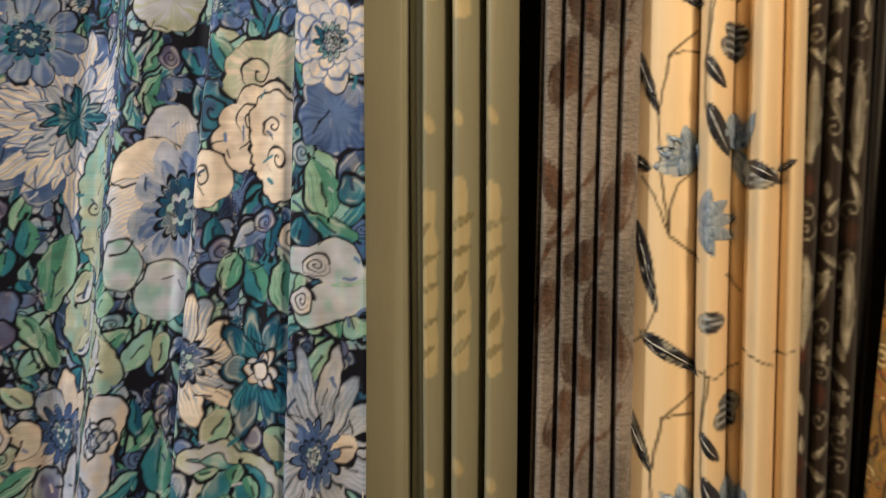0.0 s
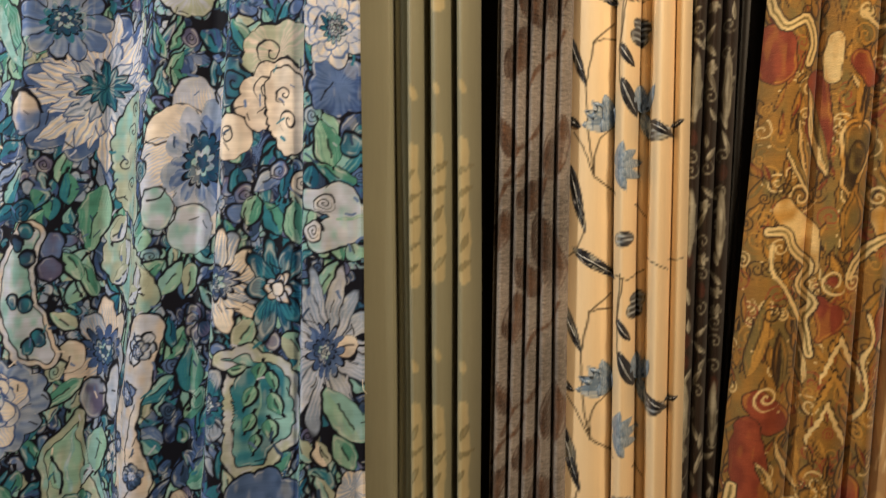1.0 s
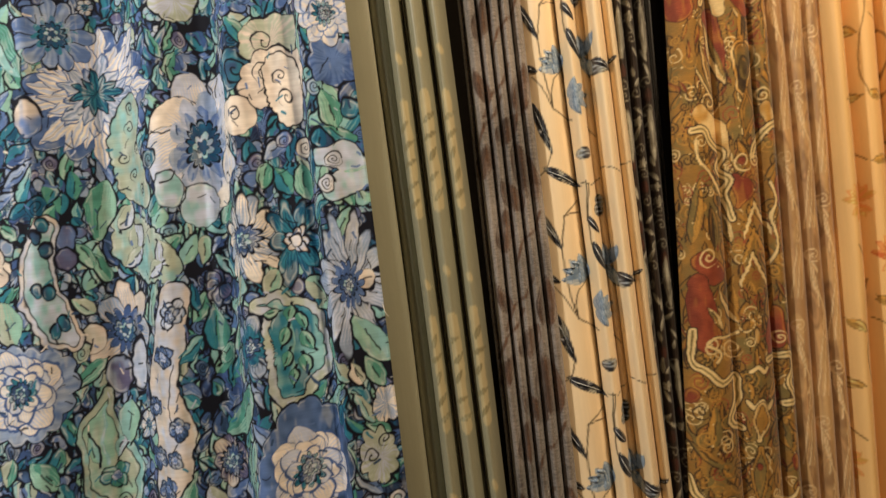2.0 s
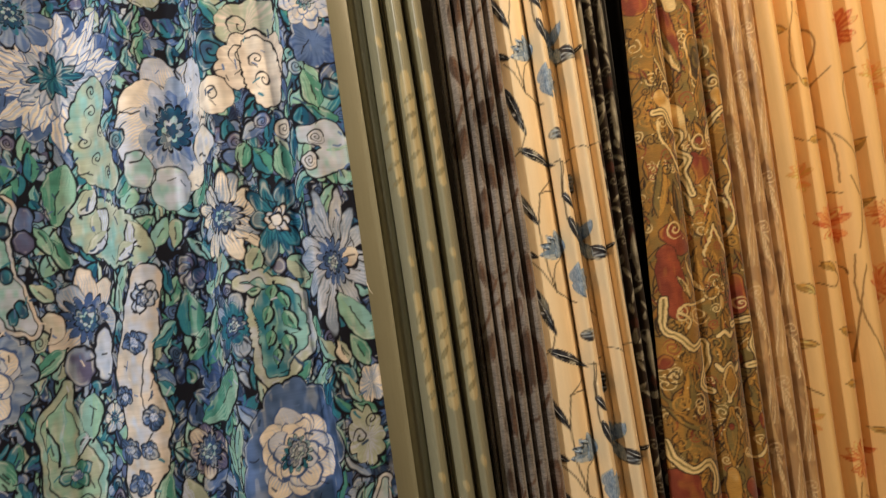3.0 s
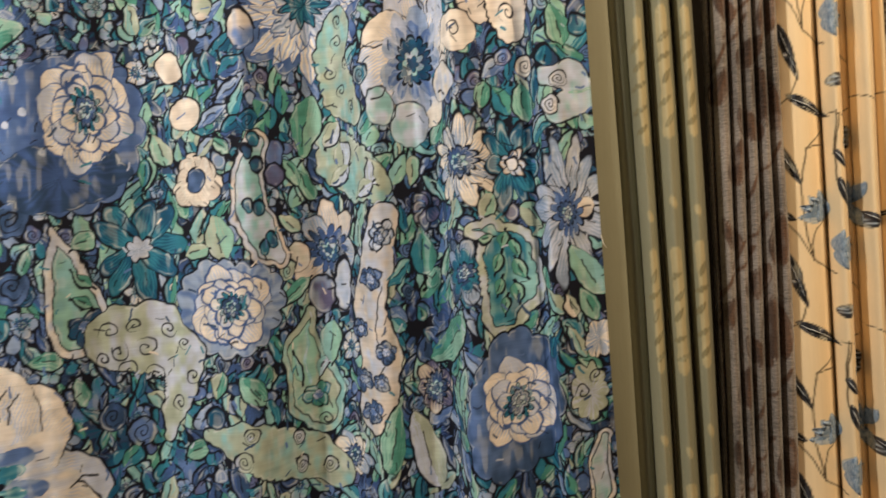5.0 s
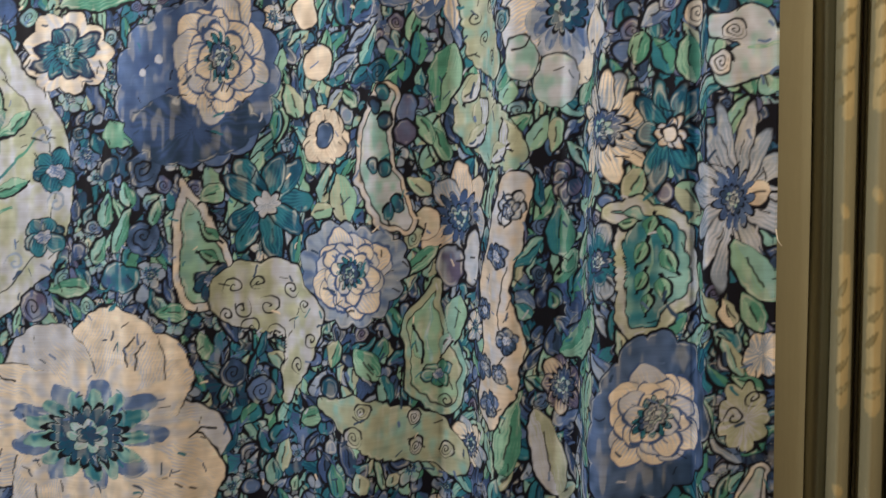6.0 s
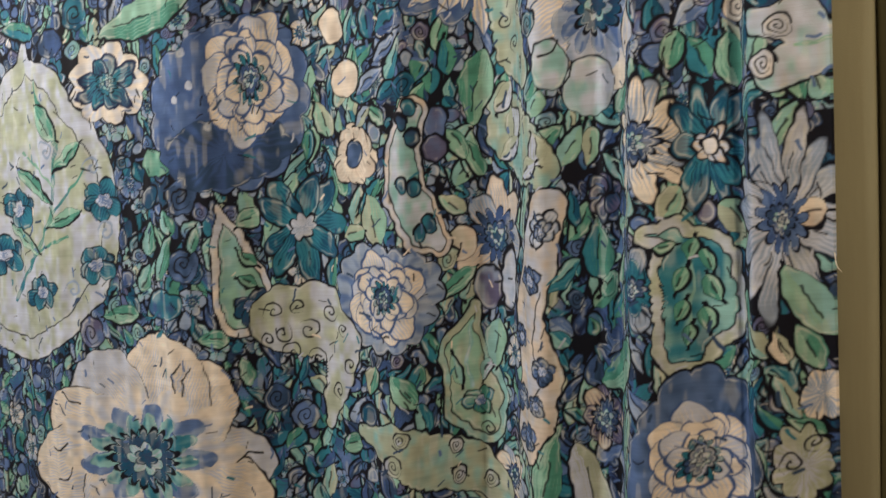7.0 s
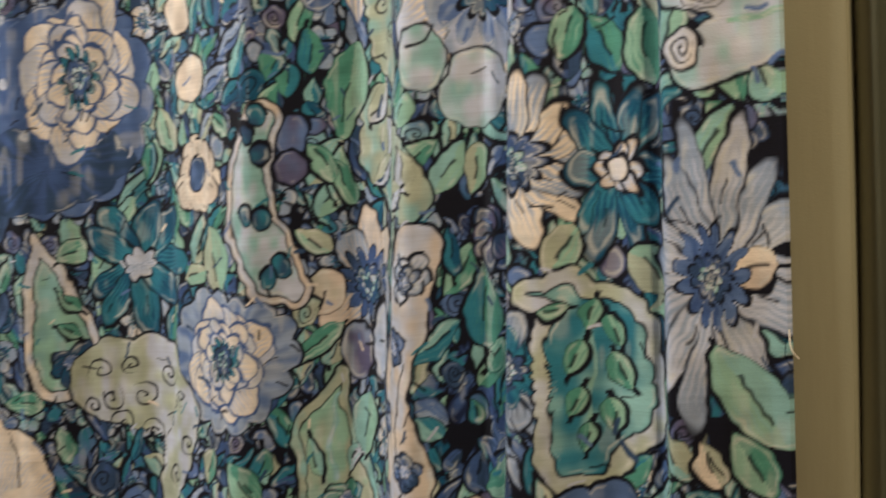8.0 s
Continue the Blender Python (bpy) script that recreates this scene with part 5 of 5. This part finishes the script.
def thread_material(name, dark, light):
    """Satin-stitch thread: fine streaks of two shades with a silky gloss."""
    mat, n, l, b = material(name, 0.45, 0.1, 0.45)
    place = n.new("ShaderNodeTexCoord")
    stretch = n.new("ShaderNodeMapping")
    stretch.inputs["Scale"].default_value = (500, 500, 160)
    streaks = node(n, "ShaderNodeTexNoise", Scale=1.0, Detail=2.0)
    ramp = n.new("ShaderNodeValToRGB")
    ramp.color_ramp.elements[0].position, ramp.color_ramp.elements[1].position = 0.35, 0.68
    ramp.color_ramp.elements[0].color, ramp.color_ramp.elements[1].color = (*dark, 1), (*light, 1)
    l.new(place.outputs["Object"], stretch.inputs["Vector"])
    l.new(stretch.outputs["Vector"], streaks.inputs["Vector"])
    l.new(streaks.outputs["Fac"], ramp.inputs[0])
    l.new(ramp.outputs[0], b.inputs["Base Color"])
    relief = node(n, "ShaderNodeBump", Strength=0.5, Distance=0.0006)
    l.new(streaks.outputs["Fac"], relief.inputs["Height"])
    l.new(relief.outputs[0], b.inputs["Normal"])
    return mat


THREADS = {"leaf": thread_material("dark_thread", hue("1b1c24"), hue("31333d")), "vein": thread_material("pale_thread", hue("98a0a8"), hue("c8ccd0")), "petal": thread_material("blue_thread", hue("6d86a4"), hue("a9b8c8"))}


def embroider(parent, tubes, lean):
    """Raised satin stitch: each leaf and petal is a padded almond that follows the folds."""
    px, py = gathered(tubes)
    front = np.linspace(px.min(), px.max(), 900)
    line = np.array([py[np.abs(px - x) < 0.0006].min(initial=0.05) for x in front])
    pieces = []
    for x, z, length, width, angle, name in SEWN:
        pieces.append((x, z, length, width, angle, name, 0.0))
        if name == "leaf":
            pieces.append((x, z, length * 0.8, width * 0.16, angle + 3, "vein", 0.0012))
    for x, z, length, width, angle, name, proud in pieces:
        if not 0.8 < z < 1.85:
            continue
        s, t = np.linspace(-1, 1, 9), np.linspace(-1, 1, 5)
        half = width / 2 * (1 - s * s) ** 0.75 * (1 - 0.25 * s)
        a, b = np.repeat(s[:, None] * length / 2, 5, 1), half[:, None] * t[None, :]
        c, d = math.cos(radians(angle)), math.sin(radians(angle))
        u, v = x + a * c - b * d, z + a * d + b * c
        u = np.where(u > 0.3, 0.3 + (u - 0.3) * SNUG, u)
        pad = 0.0013 * (1 - t[None, :] ** 2) * (1 - s[:, None] ** 4) * (1 if name != "vein" else 0.3) + 0.0005 + proud
        co = np.stack([u, np.interp(u, front, line) - pad, v], -1)
        lean(co)
        mesh = bpy.data.meshes.new(name)
        quads = [(i * 5 + j, i * 5 + j + 1, i * 5 + j + 6, i * 5 + j + 5) for i in range(8) for j in range(4)]
        mesh.from_pydata([tuple(q) for q in co.reshape(-1, 3)], [], quads)
        mesh.polygons.foreach_set("use_smooth", [True] * len(quads))
        mesh.materials.append(THREADS[name])
        ob = new("embroidered_" + name, mesh)
        ob.parent = parent


embroider(cream_curtain, CREAM_TUBES, CREAM_SWAY)
panel("curtain", [(0.391, 0.407, 0.018, 0.050), (0.407, 0.423, 0.018, 0.052), (0.423, 0.441, 0.018, 0.054)], 0.002, hue("2c211c"), 14, paint_dark, dark_brocade,
      "narrow dark brown brocade curtain with silver scrolls", sway(0.0008, seed=4.0, swing=0.015))
# an added near-black sheet gives the shade of the gap before the gold panel
panel("curtain", [(0.438, 0.450, 0.012, 0.070), (0.450, 0.476, 0.012, 0.075)], 0.02, hue("191512"), 15, lambda cl: None, gap_cloth,
      "near-black sheet set back in the row, standing in for a shaded gap", sway(0.001, 0.0, 0.5, 5.0, 0.03))
panel("curtain", [(0.456, 0.519, 0.024, 0.030), (0.519, 0.576, 0.022, 0.030), (0.576, 0.604, 0.022, 0.034)], 0.0014, hue("a4742e"), 16, paint_paisley, brocade,
      "gold and red paisley brocade curtain in broad folds", sway(0.001, 0.03, 0.50, 6.0, 0.034), wobble=0.0016)
panel("curtain", [(0.603, 0.630, 0.016, 0.034), (0.630, 0.656, 0.015, 0.034), (0.656, 0.679, 0.014, 0.036)], 0.002, hue("ac855a"), 17, paint_shimmer, sheer_silk,
      "shimmering tan silk curtain with pale scrollwork", sway(0.001, seed=7.0, swing=0.034))
panel("curtain", [(0.677, 0.714, 0.034, 0.040), (0.714, 0.764, 0.036, 0.052), (0.764, 0.815, 0.040, 0.042), (0.815, 0.868, 0.040, 0.050), (0.868, 0.930, 0.036, 0.040)], 0.0022, hue("e6bb7c"), 18, paint_peach, silk,
      "peach silk curtain with orange flowers and thin stems", sway(0.0012, seed=8.0, swing=0.034))


# a loose white thread on the edge of the sage satin
line = bpy.data.curves.new("loose_thread", "CURVE")
line.dimensions, line.bevel_depth, line.bevel_resolution = "3D", 0.0005, 2
strand = line.splines.new("BEZIER")
strand.bezier_points.add(2)
for spot, place in zip(strand.bezier_points, ((0.0315, 0.000, 1.318), (0.0345, -0.004, 1.306), (0.0375, -0.002, 1.301))):
    spot.co = place
    spot.handle_left_type = spot.handle_right_type = "AUTO"
line.materials.append(plain_material("white_thread", (0.75, 0.72, 0.66), 0.7, 200.0))
thread = new("loose_thread", line)
thread.parent = sage_curtain
